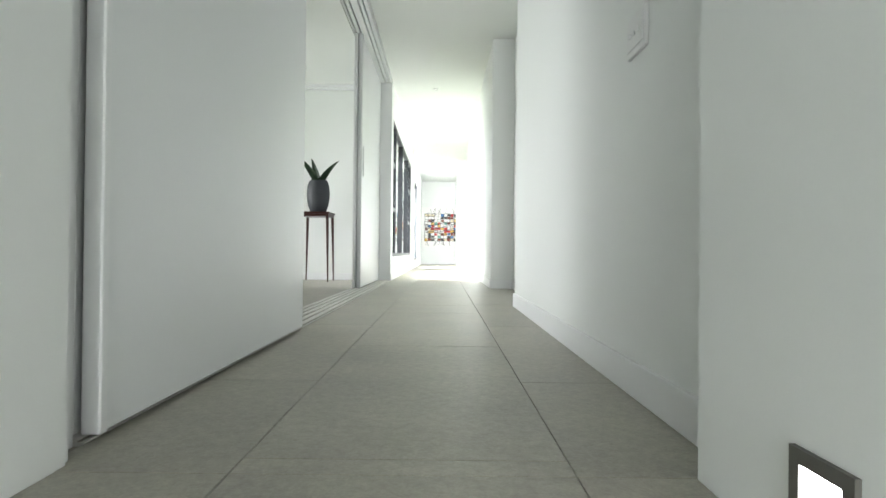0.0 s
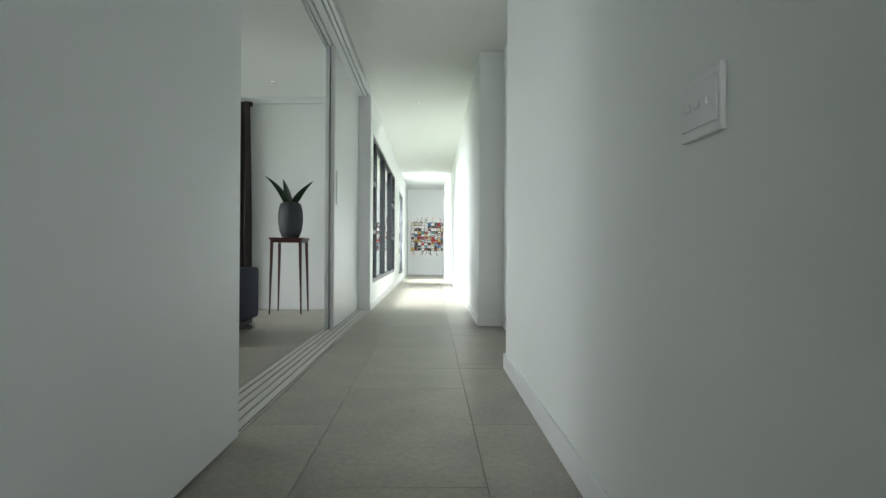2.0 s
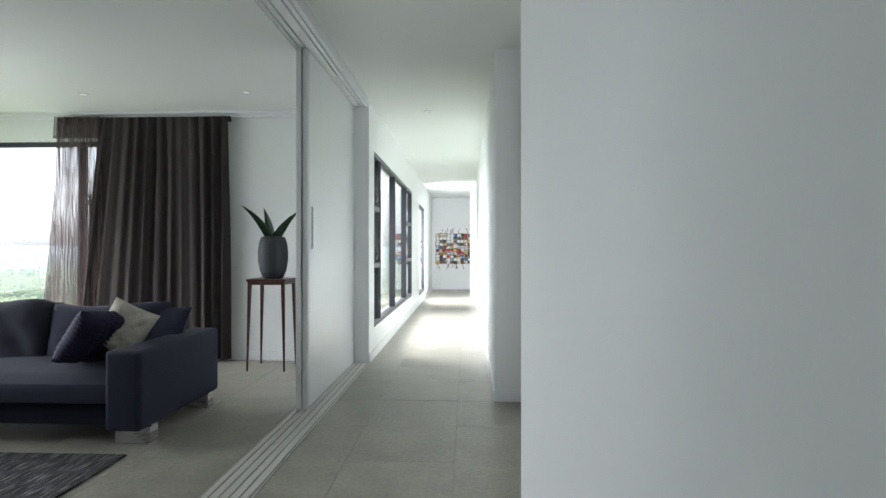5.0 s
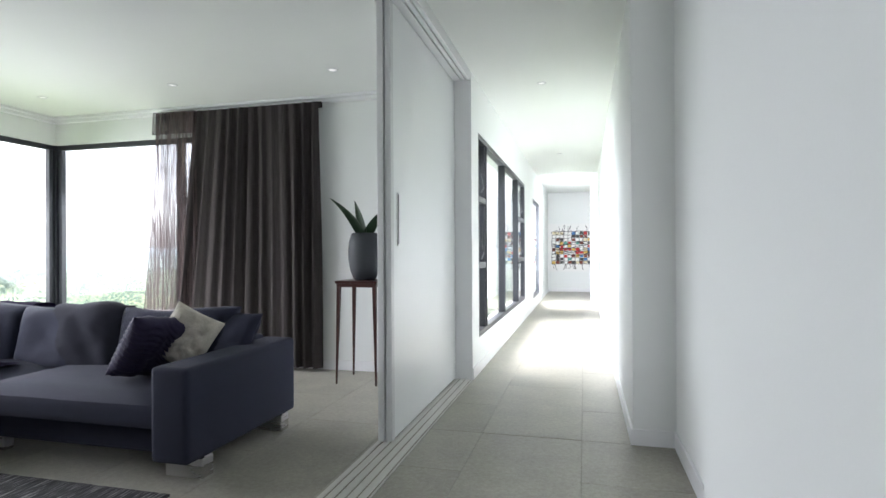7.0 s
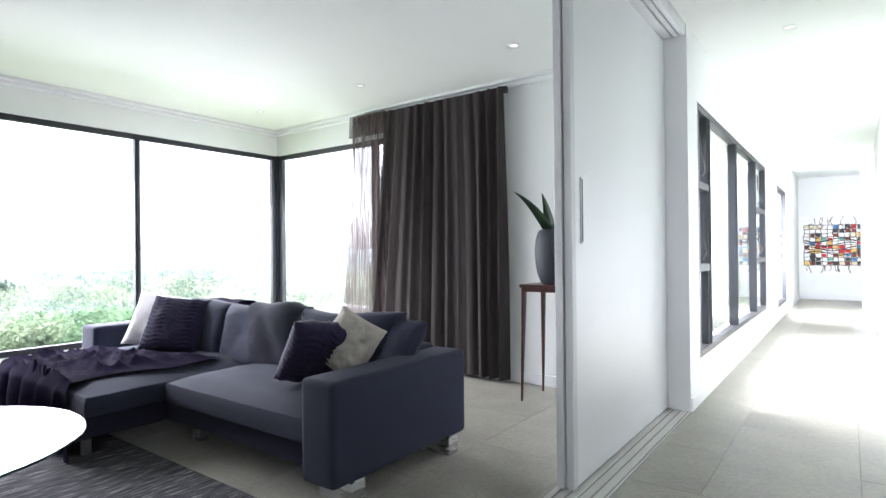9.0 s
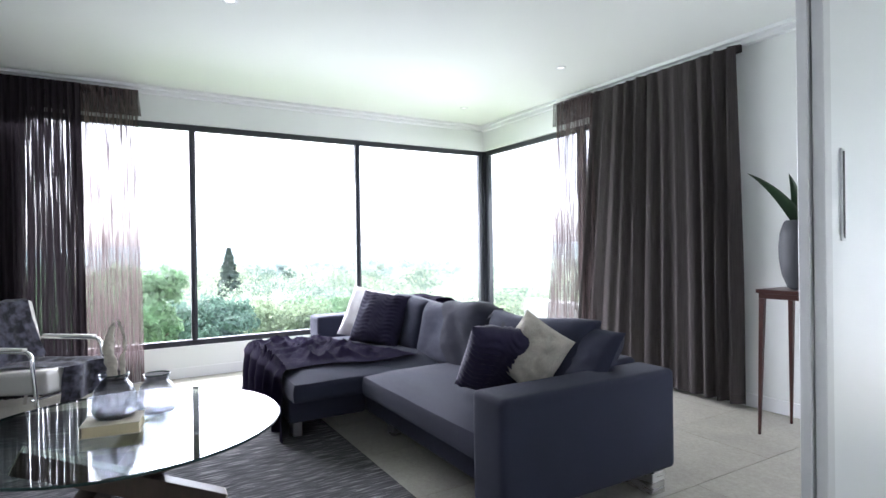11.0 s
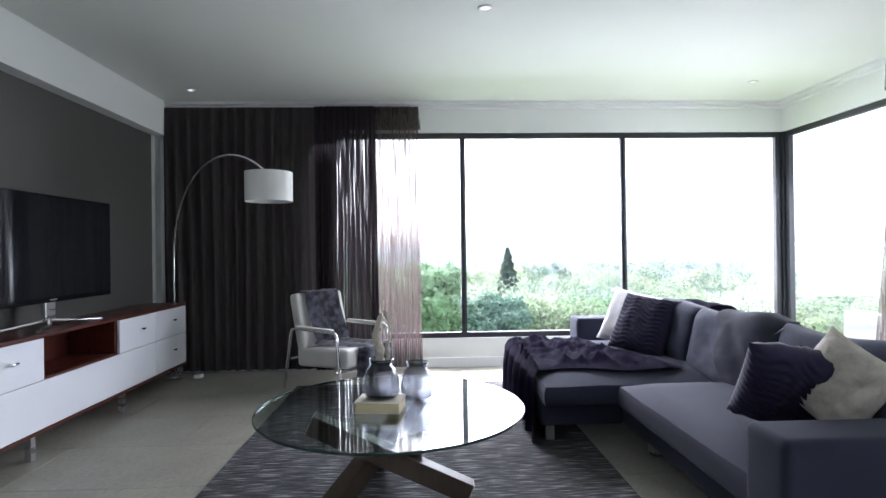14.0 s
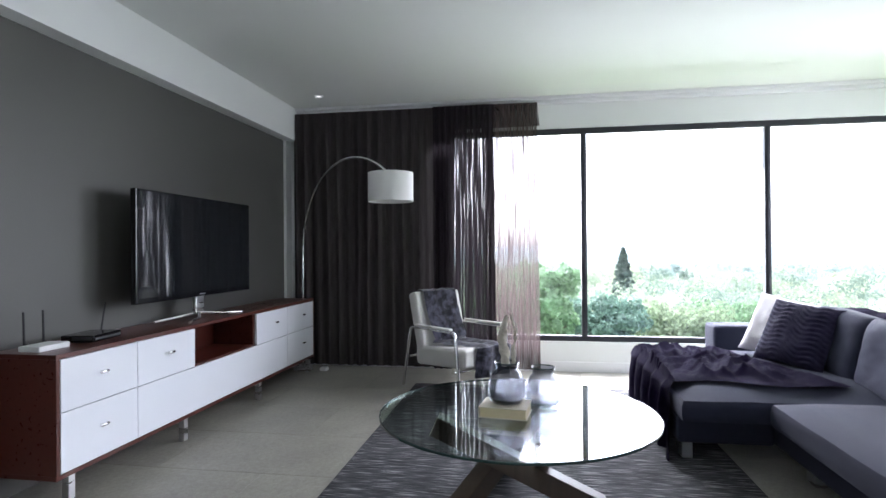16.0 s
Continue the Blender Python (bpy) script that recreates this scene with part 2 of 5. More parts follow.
def speckled(m, scale, low, high):
    """Fine stone speckle multiplied into the colour."""
    n, l = m.node_tree.nodes, m.node_tree.links
    b = n["Principled BSDF"]
    src = b.inputs["Base Color"].links[0].from_socket
    tc, ns, mr, mx = n.new("ShaderNodeTexCoord"), n.new("ShaderNodeTexNoise"), n.new("ShaderNodeMapRange"), n.new("ShaderNodeVectorMath")
    ns.inputs["Scale"].default_value, ns.inputs["Detail"].default_value, ns.inputs["Roughness"].default_value = scale, 8, 0.72
    mr.inputs["From Min"].default_value, mr.inputs["From Max"].default_value = 0.36, 0.64
    mr.inputs["To Min"].default_value, mr.inputs["To Max"].default_value = low, high
    mx.operation = "SCALE"
    l.new(tc.outputs["Object"], ns.inputs["Vector"])
    l.new(ns.outputs["Fac"], mr.inputs["Value"])
    l.new(src, mx.inputs[0])
    l.new(mr.outputs[0], mx.inputs["Scale"])
    l.new(mx.outputs[0], b.inputs["Base Color"])


speckled(TILE, 34, 0.86, 1.11)
speckled(TILE, 150, 0.91, 1.08)


# ---- mesh helpers ----
def box(bm, x0, x1, y0, y1, z0, z1, m=None):
    made = bmesh.ops.create_cube(bm, size=1)["verts"]
    for v in made:
        v.co = Vector(((x0 + x1) / 2 + v.co.x * abs(x1 - x0), (y0 + y1) / 2 + v.co.y * abs(y1 - y0), (z0 + z1) / 2 + v.co.z * abs(z1 - z0)))
        if m:
            v.co = m @ v.co
    return made


def soften(bm, r, seg=2):
    if r > 0:
        bmesh.ops.bevel(bm, geom=list(bm.edges), offset=r, segments=seg, profile=0.6, affect="EDGES", clamp_overlap=True)


def boxes(*dims, r=0.0, seg=2):
    bm = bmesh.new()
    for d in dims:
        box(bm, *d)
    soften(bm, r, seg)
    return bm


def lathe(profile, seg=32, cx=0, cy=0, cz=0):
    """A turned body from pairs of radius and height."""
    bm = bmesh.new()
    rings = []
    for r, z in profile:
        if r < 1e-5:
            rings.append([bm.verts.new((cx, cy, cz + z))])
        else:
            rings.append([bm.verts.new((cx + r * math.cos(2 * math.pi * i / seg), cy + r * math.sin(2 * math.pi * i / seg), cz + z)) for i in range(seg)])
    for a, b in zip(rings, rings[1:]):
        for i in range(seg):
            j = (i + 1) % seg
            q = [a[i % len(a)], a[j % len(a)], b[j % len(b)], b[i % len(b)]]
            q = list(dict.fromkeys(q))
            if len(q) > 2:
                bm.faces.new(q)
    bmesh.ops.recalc_face_normals(bm, faces=bm.faces)
    return bm


def tube(points, radius, seg=10, bm=None):
    """A round bar along points; radius a number or one for each point."""
    bm = bm or bmesh.new()
    pts = [Vector(p) for p in points]
    rings = []
    for i, p in enumerate(pts):
        d = (pts[min(i + 1, len(pts) - 1)] - pts[max(i - 1, 0)]).normalized()
        side = d.cross(Vector((0, 0, 1)) if abs(d.z) < 0.95 else Vector((1, 0, 0))).normalized()
        up = side.cross(d)
        r = radius[i] if isinstance(radius, (list, tuple)) else radius
        rings.append([bm.verts.new(p + r * (math.cos(2 * math.pi * k / seg) * side + math.sin(2 * math.pi * k / seg) * up)) for k in range(seg)])
    for a, b in zip(rings, rings[1:]):
        for k in range(seg):
            bm.faces.new((a[k], a[(k + 1) % seg], b[(k + 1) % seg], b[k]))
    bm.faces.new(rings[0][::-1])
    bm.faces.new(rings[-1])
    bmesh.ops.recalc_face_normals(bm, faces=bm.faces)
    return bm


def rounded_path(points, r, n=5):
    """A polyline with its corners rounded."""
    pts = [Vector(p) for p in points]
    out = [pts[0]]
    for a, b, c in zip(pts, pts[1:], pts[2:]):
        p, q = b + (a - b).normalized() * r, b + (c - b).normalized() * r
        out += [((1 - t) ** 2) * p + 2 * t * (1 - t) * b + t * t * q for t in [i / n for i in range(n + 1)]]
    return out + [pts[-1]]


def sheet(nu, nv, f):
    """A grid of f(u, v), u and v from 0 to 1."""
    bm = bmesh.new()
    g = [[bm.verts.new(f(i / nu, j / nv)) for j in range(nv + 1)] for i in range(nu + 1)]
    for i in range(nu):
        for j in range(nv):
            bm.faces.new((g[i][j], g[i + 1][j], g[i + 1][j + 1], g[i][j + 1]))
    return bm


def pillow(w, h, d, seed=0, crease=0.02, n=22, power=3.0):
    """A stuffed cushion, w wide, h high and d thick, lying in its own x-z plane."""
    bm = bmesh.new()
    for side in (1, -1):
        g = []
        for i in range(n + 1):
            row = []
            for j in range(n + 1):
                u, v = 2 * i / n - 1, 2 * j / n - 1
                puff = ((1 - abs(u) ** power) * (1 - abs(v) ** power)) ** 0.5
                pull = 1 - 0.055 * (1 - abs(u) ** 2) * abs(v) ** 3
                pull2 = 1 - 0.055 * (1 - abs(v) ** 2) * abs(u) ** 3
                p = Vector((u * w / 2 * pull2, side * d / 2 * puff, v * h / 2 * pull))
                k = noise.noise(Vector((u * 2.3 + seed * 7.1, v * 2.3, side + seed))) + 0.5 * noise.noise(Vector((u * 6 + seed, v * 6 - seed, side * 2)))
                p.y += side * crease * k * puff
                row.append(bm.verts.new(p))
            g.append(row)
        for i in range(n):
            for j in range(n):
                q = (g[i][j], g[i + 1][j], g[i + 1][j + 1], g[i][j + 1])
                bm.faces.new(q if side < 0 else q[::-1])
    bmesh.ops.remove_doubles(bm, verts=bm.verts, dist=1e-4)
    bmesh.ops.recalc_face_normals(bm, faces=bm.faces)
    return bm


def turned(bm, m):
    bm.transform(m)
    return bm


def thing(name, label, category, m=None, group="", kind=""):
    ob = new(name)
    ob.empty_display_size = 0.1
    if m:
        ob.matrix_basis = m
    return tagged(ob, label, category, group, kind)


def part(name, bm, material, parent=None, label="", smooth=False, edge=None):
    """One bmesh as one mesh object, under a thing or a part."""
    me = bpy.data.meshes.new(name)
    if smooth:
        for f in bm.faces:
            f.smooth = True
        lim = radians(edge if edge else 40)
        for e in bm.edges:
            if len(e.link_faces) == 2 and e.calc_face_angle(0) > lim:
                e.smooth = False
    bm.to_mesh(me)
    bm.free()
    me.materials.append(material)
    ob = new(name, me)
    if parent:
        ob.parent = parent
    if label:
        tagged(ob, label)
    return ob


def solo(name, bm, material, label, category, kind="", group="", smooth=False, m=None):
    ob = part(name, bm, material, None, "", smooth)
    if m:
        ob.matrix_basis = m
    return tagged(ob, label, category, group, kind)


def structure(name, bm, material, label, category, smooth=False):
    return solo(name, bm, material, label, category, "structure", "", smooth)


# ---- plan ----
H = 2.76                       # living room ceiling
H_HALL = 2.855                 # hall ceiling
X_WIN, Y_SIDE = -5.69, 5.88    # inner faces of the window walls
SILL, HEAD = 0.300, 2.455
Y_TV = -0.70
X_TRACK0, X_TRACK1 = -0.950, -0.700
Y_END = 17.0
X_R, X_REC, X_NEAR = 0.593, 0.842, 0.505   # faces of the hall wall, its recess and the wall by the steps
Y_NEAR, Y_REC0, Y_REC1, Y_JAMB = -0.945, 2.255, 4.325, 5.765
X_L, Y_L = -0.660, -0.915      # wall before the sliding doors
TOP = 3.0

# walls
structure("wall_hall_right_near", boxes((X_NEAR, 1.2, -6.0, Y_NEAR, -2.6, TOP)), WHITE, "smooth white painted plaster wall beside the steps", "wall")
structure("wall_hall_right", boxes((X_R, 1.2, Y_NEAR, Y_REC0, -0.3, TOP)), WHITE, "smooth white painted hall wall with a switch", "wall")
structure("wall_recess", boxes((X_REC, 1.2, Y_REC0, Y_REC1, -0.3, TOP)), WHITE, "white painted back wall of a shallow recess", "wall")
structure("wall_hall_right_far", boxes((X_R, 1.2, Y_REC1, 13.9, -0.3, TOP), (0.47, 1.2, 13.9, Y_END, -0.3, TOP)), WHITE, "white painted far hall wall with a pier", "wall")
structure("wall_hall_end", boxes((-1.6, 1.3, Y_END, Y_END + 0.2, -0.3, TOP)), WHITE, "white painted wall at the end of the hall", "wall")
structure("wall_hall_left_near", boxes((X_TRACK0, X_L, -6.0, Y_L, -2.6, TOP)), WHITE, "white painted wall before the sliding doors", "wall")
HW = [(6.11, 10.53), (12.10, 13.75)]
ZH0, ZH1 = 0.335, 2.365
ZF0, ZF1 = 0.20, 2.265         # narrow far window
structure("wall_hall_left", boxes((-0.90, X_TRACK1, Y_JAMB, HW[0][0], -0.3, TOP), (-0.90, X_TRACK1, HW[0][1], HW[1][0], -0.3, TOP), (-0.90, X_TRACK1, HW[1][1], Y_END, -0.3, TOP),
          (-0.90, X_TRACK1, HW[0][0], HW[0][1], -0.3, ZH0), (-0.90, X_TRACK1, HW[1][0], HW[1][1], -0.3, ZF0),
          (-0.90, X_TRACK1, HW[0][0], HW[0][1], ZH1, TOP), (-0.90, X_TRACK1, HW[1][0], HW[1][1], ZF1, TOP)), WHITE, "white painted hall wall with long dark-framed windows", "wall")
SX1 = -3.30
structure("wall_side", boxes((SX1, -0.90, Y_SIDE, Y_SIDE + 0.2, -0.3, TOP), (X_WIN - 0.2, SX1, Y_SIDE, Y_SIDE + 0.2, -0.3, SILL), (X_WIN - 0.2, SX1, Y_SIDE, Y_SIDE + 0.2, HEAD, TOP)), WHITE, "white painted living room wall with a corner window", "wall")
WY0 = 0.78
structure("wall_window", boxes((X_WIN - 0.2, X_WIN, Y_TV - 0.2, WY0, -0.3, TOP), (X_WIN - 0.2, X_WIN, WY0, Y_SIDE, -0.3, SILL), (X_WIN - 0.2, X_WIN, WY0, Y_SIDE, HEAD, TOP)), WHITE, "white painted low wall below the picture windows", "wall")
structure("wall_television", boxes((-5.56, X_TRACK0, Y_TV - 0.2, Y_TV, -0.3, TOP)), GREY_WALL, "matt charcoal painted feature wall", "wall")
structure("wall_television_return", boxes((X_WIN, -5.56, Y_TV - 0.2, Y_TV + 0.03, -0.3, TOP)), WHITE, "narrow white painted return beside the dark wall", "wall")
structure("ceiling_beam", boxes((X_WIN, X_TRACK0 - 0.02, Y_TV, -0.58, 2.415, H)), WHITE, "white painted boxed beam above the dark wall", "beam")
# unseen wall; its opening is assumed, to go with the added fill lamp
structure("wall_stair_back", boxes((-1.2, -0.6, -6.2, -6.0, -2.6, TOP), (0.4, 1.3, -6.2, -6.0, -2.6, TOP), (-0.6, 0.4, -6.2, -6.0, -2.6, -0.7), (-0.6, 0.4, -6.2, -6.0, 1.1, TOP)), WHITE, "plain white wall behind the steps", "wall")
structure("wall_track_near_return", boxes((X_TRACK0, X_L - 0.01, Y_L, Y_L + 0.022, -0.3, TOP), (X_TRACK0, -0.722, Y_L + 0.022, -0.803, -0.3, TOP)), TRIM, "white painted jamb of the sliding doors", "door jamb")

# ceilings
structure("ceiling_hall", boxes((X_TRACK1, 1.2, -6.0, Y_END, H_HALL, TOP)), CEIL, "flat white painted hall ceiling", "ceiling")
structure("ceiling_room", boxes((X_WIN, X_TRACK0, Y_TV, Y_SIDE, H, TOP)), CEIL, "flat white painted living room ceiling", "ceiling")
structure("ceiling_over_doors", boxes((X_TRACK0, X_TRACK1, Y_L, Y_JAMB, 2.885, TOP)), CEIL, "white painted pocket above the door track", "ceiling")
structure("roof_slab", boxes((X_WIN - 0.9, 1.4, -6.3, Y_SIDE + 0.5, TOP, TOP + 0.25), (-1.6, 1.4, Y_SIDE + 0.5, Y_END + 0.4, TOP, TOP + 0.25)), WHITE, "plain flat concrete roof slab", "roof")
structure("cornice", boxes((X_WIN, X_WIN + 0.10, -0.58, Y_SIDE, H - 0.028, H), (X_WIN, X_WIN + 0.055, -0.58, Y_SIDE, H - 0.062, H - 0.028), (X_WIN + 0.10, X_TRACK0, Y_SIDE - 0.10, Y_SIDE, H - 0.028, H), (X_WIN + 0.055, X_TRACK0, Y_SIDE - 0.055, Y_SIDE, H - 0.062, H - 0.028), r=0.004, seg=2), TRIM, "slim white cornice strip along the window walls", "cornice")

# floor
Y_STEP = -1.12
structure("floor", boxes((X_WIN, X_TRACK1, Y_TV, Y_SIDE, -0.3, -0.006), (X_TRACK1, X_REC, Y_TV, Y_JAMB, -0.3, -0.006), (X_TRACK0, X_R, Y_STEP, Y_TV, -0.3, -0.006), (X_TRACK1, X_R, Y_JAMB, Y_END, -0.3, -0.006)), GROUT, "grey stone tiled floor with thin joints", "floor")
FLOOR = bpy.data.objects["floor"]
steps = thing("stair", "grey stone tiled steps rising to the hall", "stairs", kind="structure")
for i in range(9):
    part("step", boxes((X_L, X_NEAR, Y_STEP - 0.28 * (i + 1), Y_STEP - 0.28 * i, -2.6, -0.175 * (i + 1)), r=0.004), TILE, steps)
part("landing", boxes((X_L, X_NEAR, -6.0, Y_STEP - 0.28 * 9, -2.6, -1.75)), TILE, steps)


def baseboard(name, *dims):
    structure(name, boxes(*dims, r=0.004), TRIM, "white painted timber skirting board", "skirting board")


B = 0.015
baseboard("baseboard_hall_right", (X_R - B, X_R, Y_NEAR, Y_REC0, 0, 0.10), (X_R - B, X_REC, Y_REC0, Y_REC0 + B, 0, 0.10))
baseboard("baseboard_recess", (X_REC - B, X_REC, Y_REC0 + B, Y_REC1 - B, 0, 0.10), (X_R - B, X_REC, Y_REC1 - B, Y_REC1, 0, 0.10))
baseboard("baseboard_hall_far", (X_R - B, X_R, Y_REC1, 13.9, 0, 0.10), (0.47 - B, X_R - B, 13.9 - B, 13.9, 0, 0.10), (X_TRACK1, 0.47, Y_END - B, Y_END, 0, 0.10))
baseboard("baseboard_hall_left", (X_TRACK1, X_TRACK1 + B, Y_JAMB, Y_END - B, 0, 0.10))
baseboard("baseboard_side", (X_WIN, X_TRACK0, Y_SIDE - 0.015, Y_SIDE, 0, 0.10))
baseboard("baseboard_window", (X_WIN, X_WIN + 0.015, -0.67, Y_SIDE - 0.015, 0, 0.10))

# sliding doors and their tracks
jamb = structure("door_jamb", boxes((X_TRACK0, X_TRACK1 + 0.006, Y_JAMB - 0.015, Y_JAMB, 0, 2.775), r=0.003), TRIM, "white painted jamb of the sliding doors", "door jamb")
Y_T0, Y_T1 = -0.80, Y_JAMB - 0.015
floor_track = thing("floor_track", "pale metal floor track of the sliding doors", "door track", kind="structure")
part("base_strip", boxes((X_TRACK0, X_TRACK1, Y_T0, Y_T1, -0.006, 0.003)), TRACK, floor_track)
for k in range(5):
    x = X_TRACK0 + 0.017 + 0.0515 * k
    part("rail", boxes((x - 0.016, x + 0.012, Y_T0, Y_T1, 0.003, 0.010), r=0.002, seg=1), TRACK, floor_track)
    part("groove", boxes((x + 0.012, x + 0.019, Y_T0, Y_T1, 0.003, 0.0045)), GROUT, floor_track)
top_track = thing("ceiling_track", "white ceiling track with dark grooves for sliding doors", "door track", kind="structure")
for a, b in ((0.0, 0.022), (0.036, 0.071), (0.087, 0.153), (0.169, 0.200), (0.214, 0.245)):
    part("rail", boxes((X_TRACK0 + a, X_TRACK0 + b, Y_T0, Y_T1, 2.775, 2.885), r=0.002, seg=1), TRIM, top_track)


def sliding_door(x0, x1, y0, y1, label, handle=None):
    d = thing("sliding_door", label, "sliding door", group="white sliding doors")
    e = 0.055 if handle else 0.03
    part("panel", boxes((x0 + 0.004, x1 - 0.004, y0 + e, y1 - 0.002, 0.018, 2.764)), LEAF_W, d)
    part("edge_stile", boxes((x0, x1, y0, y0 + e - 0.003, 0.014, 2.766), r=0.003, seg=1), SATIN if handle else TRIM, d, "satin grey edge stile" if handle else "")
    if handle:
        y, z0, z1 = handle
        hd = part("flush_handle", boxes((x1 - 0.004, x1 + 0.003, y - 0.014, y + 0.014, z0, z1), r=0.002, seg=1), SATIN, d, "long flush grey finger pull")
        part("finger_slot", boxes((x1 + 0.0032, x1 + 0.004, y - 0.006, y + 0.008, z0 + 0.01, z1 - 0.01)), SEAL, hd)


sliding_door(-0.716, -0.674, -0.790, 0.885, "closed white lacquered sliding door panel in the front track")
sliding_door(-0.768, -0.728, -0.795, 0.86, "white lacquered sliding door panel stacked behind another")
sliding_door(-0.888, -0.848, 3.985, 5.745, "white sliding door pushed open against the jamb", (4.115, 1.23, 1.57))
sliding_door(-0.936, -0.896, 3.975, 5.745, "white sliding door stacked behind the open leaf", (4.115, 1.23, 1.57))


# ---- windows ----
def window(name, label, axis, wall, a, b, z0, z1, mullions, casements=(), depth=0.06, fw=0.055):
    """A dark aluminium window in the plane axis = wall, from a to b along the other axis."""
    w = thing(name, label, "window", kind="structure")

    def bar(nm, p0, p1, q0, q1, mt=ALU, t=depth, par=w, r=0.004):
        d = (wall - t / 2, wall + t / 2, p0, p1, q0, q1) if axis == "x" else (p0, p1, wall - t / 2, wall + t / 2, q0, q1)
        return part(nm, boxes(d, r=r, seg=1), mt, par)

    bar("head", a, b, z1 - fw, z1)
    bar("sill_rail", a, b, z0, z0 + fw)
    bar("jamb", a, a + fw, z0 + fw, z1 - fw)
    bar("jamb", b - fw, b, z0 + fw, z1 - fw)
    cuts = [a + fw] + list(mullions) + [b - fw]
    for m in mullions:
        bar("mullion", m - fw * 0.5, m + fw * 0.5, z0 + fw, z1 - fw)
        bar("glazing_bead", m - 0.012, m + 0.012, z0 + fw, z1 - fw, t=depth + 0.016)
    for i in range(len(cuts) - 1):
        p0 = cuts[i] + (fw * 0.5 if i else 0)
        p1 = cuts[i + 1] - (fw * 0.5 if i < len(cuts) - 2 else 0)
        if i in casements:
            zs = [z0 + fw] + [z0 + (z1 - z0) * k for k in (0.35, 0.68)] + [z1 - fw]
            for k in (1, 2):
                bar("transom", p0, p1, zs[k] - 0.03, zs[k] + 0.03)
            for k in range(3):
                lo, hi = zs[k] + (0.03 if k else 0), zs[k + 1] - (0.03 if k < 2 else 0)
                s = bar("sash", p0, p0 + 0.03, lo, hi, t=depth * 0.8)
                bar("sash", p1 - 0.03, p1, lo, hi, t=depth * 0.8)
                g = bar("pane", p0 + 0.03, p1 - 0.03, lo, hi, PANE, 0.008, r=0)
                g.visible_shadow = False
                if k:
                    n = wall + (depth * 0.7)
                    mid = (p0 + p1) / 2
                    pts = [(p0 + 0.03, lo + 0.03), (mid, lo + 0.10), (p0 + 0.06, lo + 0.22), (p0 + 0.04, lo + 0.40)]
                    pts = [(n, p, q) for p, q in pts] if axis == "x" else [(p, wall - depth * 0.7, q) for p, q in pts]
                    part("window_stay", tube(rounded_path(pts, 0.04), 0.007, 6), ALU, s)
        else:
            g = bar("pane", p0, p1, z0 + fw, z1 - fw, PANE, 0.008, r=0)
            g.visible_shadow = False
    return w


window("window_1", "wide dark aluminium picture window over the valley", "x", X_WIN - 0.06, WY0, Y_SIDE, SILL, HEAD, (2.44, 4.16))
window("window_2", "dark aluminium side window meeting the picture window", "y", Y_SIDE + 0.06, X_WIN, SX1, SILL, HEAD, (-4.02,), casements=(1,))
structure("corner_post", boxes((X_WIN - 0.10, X_WIN - 0.002, Y_SIDE + 0.002, Y_SIDE + 0.10, SILL, HEAD), r=0.004), ALU, "dark aluminium post where two windows meet", "window post")
window("window_3", "long dark aluminium hall window with hinged sashes", "x", -0.743, HW[0][0], HW[0][1], ZH0, ZH1, (6.58, 7.98, 9.47), casements=(0, 3), depth=0.08)
window("window_4", "narrow dark aluminium hall window", "x", -0.743, HW[1][0], HW[1][1], ZF0, ZF1, (), depth=0.08)

# ---- curtains ----
def curtain_cloth(axis, wall, a, b, z0, z1, pleat, depth, seed, density=70):
    """A pleated hanging cloth from a to b along the wall, gathered at the head."""
    n = max(8, int(abs(b - a) * density))

    def f(u, v):
        s = a + (b - a) * u
        z = z0 + (z1 - z0) * v
        free = 1 - 0.45 * max(0, (v - 0.86) / 0.14)
        ph = 2 * math.pi * s / pleat + 3.2 * noise.noise(Vector((s * 2.1, seed, 0.5 * v)))
        amp = depth * free * (0.65 + 0.6 * noise.noise(Vector((s * 3.1, seed + 4, 0.25 * v))))
        d = amp * math.sin(ph) + 0.3 * amp * math.sin(2.3 * ph + seed) + 0.012 * noise.noise(Vector((s * 4, v * 1.5, seed)))
        flare = 0.24 * (1 - v) ** 1.5 * max(0, 1 - abs(s - a) / 0.45) * (-1 if b > a else 1) if seed == 6 else 0.0
        if seed == 2:
            flare = (1 - v) * (0.03 * max(0, 1 - abs(s - b) / 0.5) - 0.28 * max(0, 1 - abs(s - a) / 0.75))
        drift = flare + 0.05 * (1 - v) * noise.noise(Vector((s * 0.9, seed + 9, 0)))
        return (wall + d, s + drift, z) if axis == "x" else (s + drift, wall + d, z)

    return sheet(n, 14, f)


left = thing("curtain", "dark brown pleated curtain with a sheer edge, half drawn", "curtain", group="living room curtains")
part("lining", curtain_cloth("x", X_WIN + 0.10, -0.60, 1.12, 0.03, 2.69, 0.115, 0.035, 1), CURTAIN, left, smooth=True, edge=80)
part("heading", boxes((X_WIN + 0.05, X_WIN + 0.09, -0.62, 1.975, 2.645, 2.700), r=0.004), CURTAIN, left)
part("sheer_inner", curtain_cloth("x", X_WIN + 0.16, 0.93, 1.54, 0.03, 2.69, 0.055, 0.028, 5, 150), GATHERED, left, "gathered sheer brown voile", True, 80)
part("sheer_outer", curtain_cloth("x", X_WIN + 0.10, 1.44, 1.975, 0.03, 2.69, 0.085, 0.026, 8, 120), SHEER, left, "thin sheer brown voile", True, 80)
part("sheer_header", curtain_cloth("x", X_WIN + 0.13, 0.93, 1.98, 2.455, 2.695, 0.075, 0.015, 8, 90), SHEER, left, "doubled sheer heading band", True, 80)
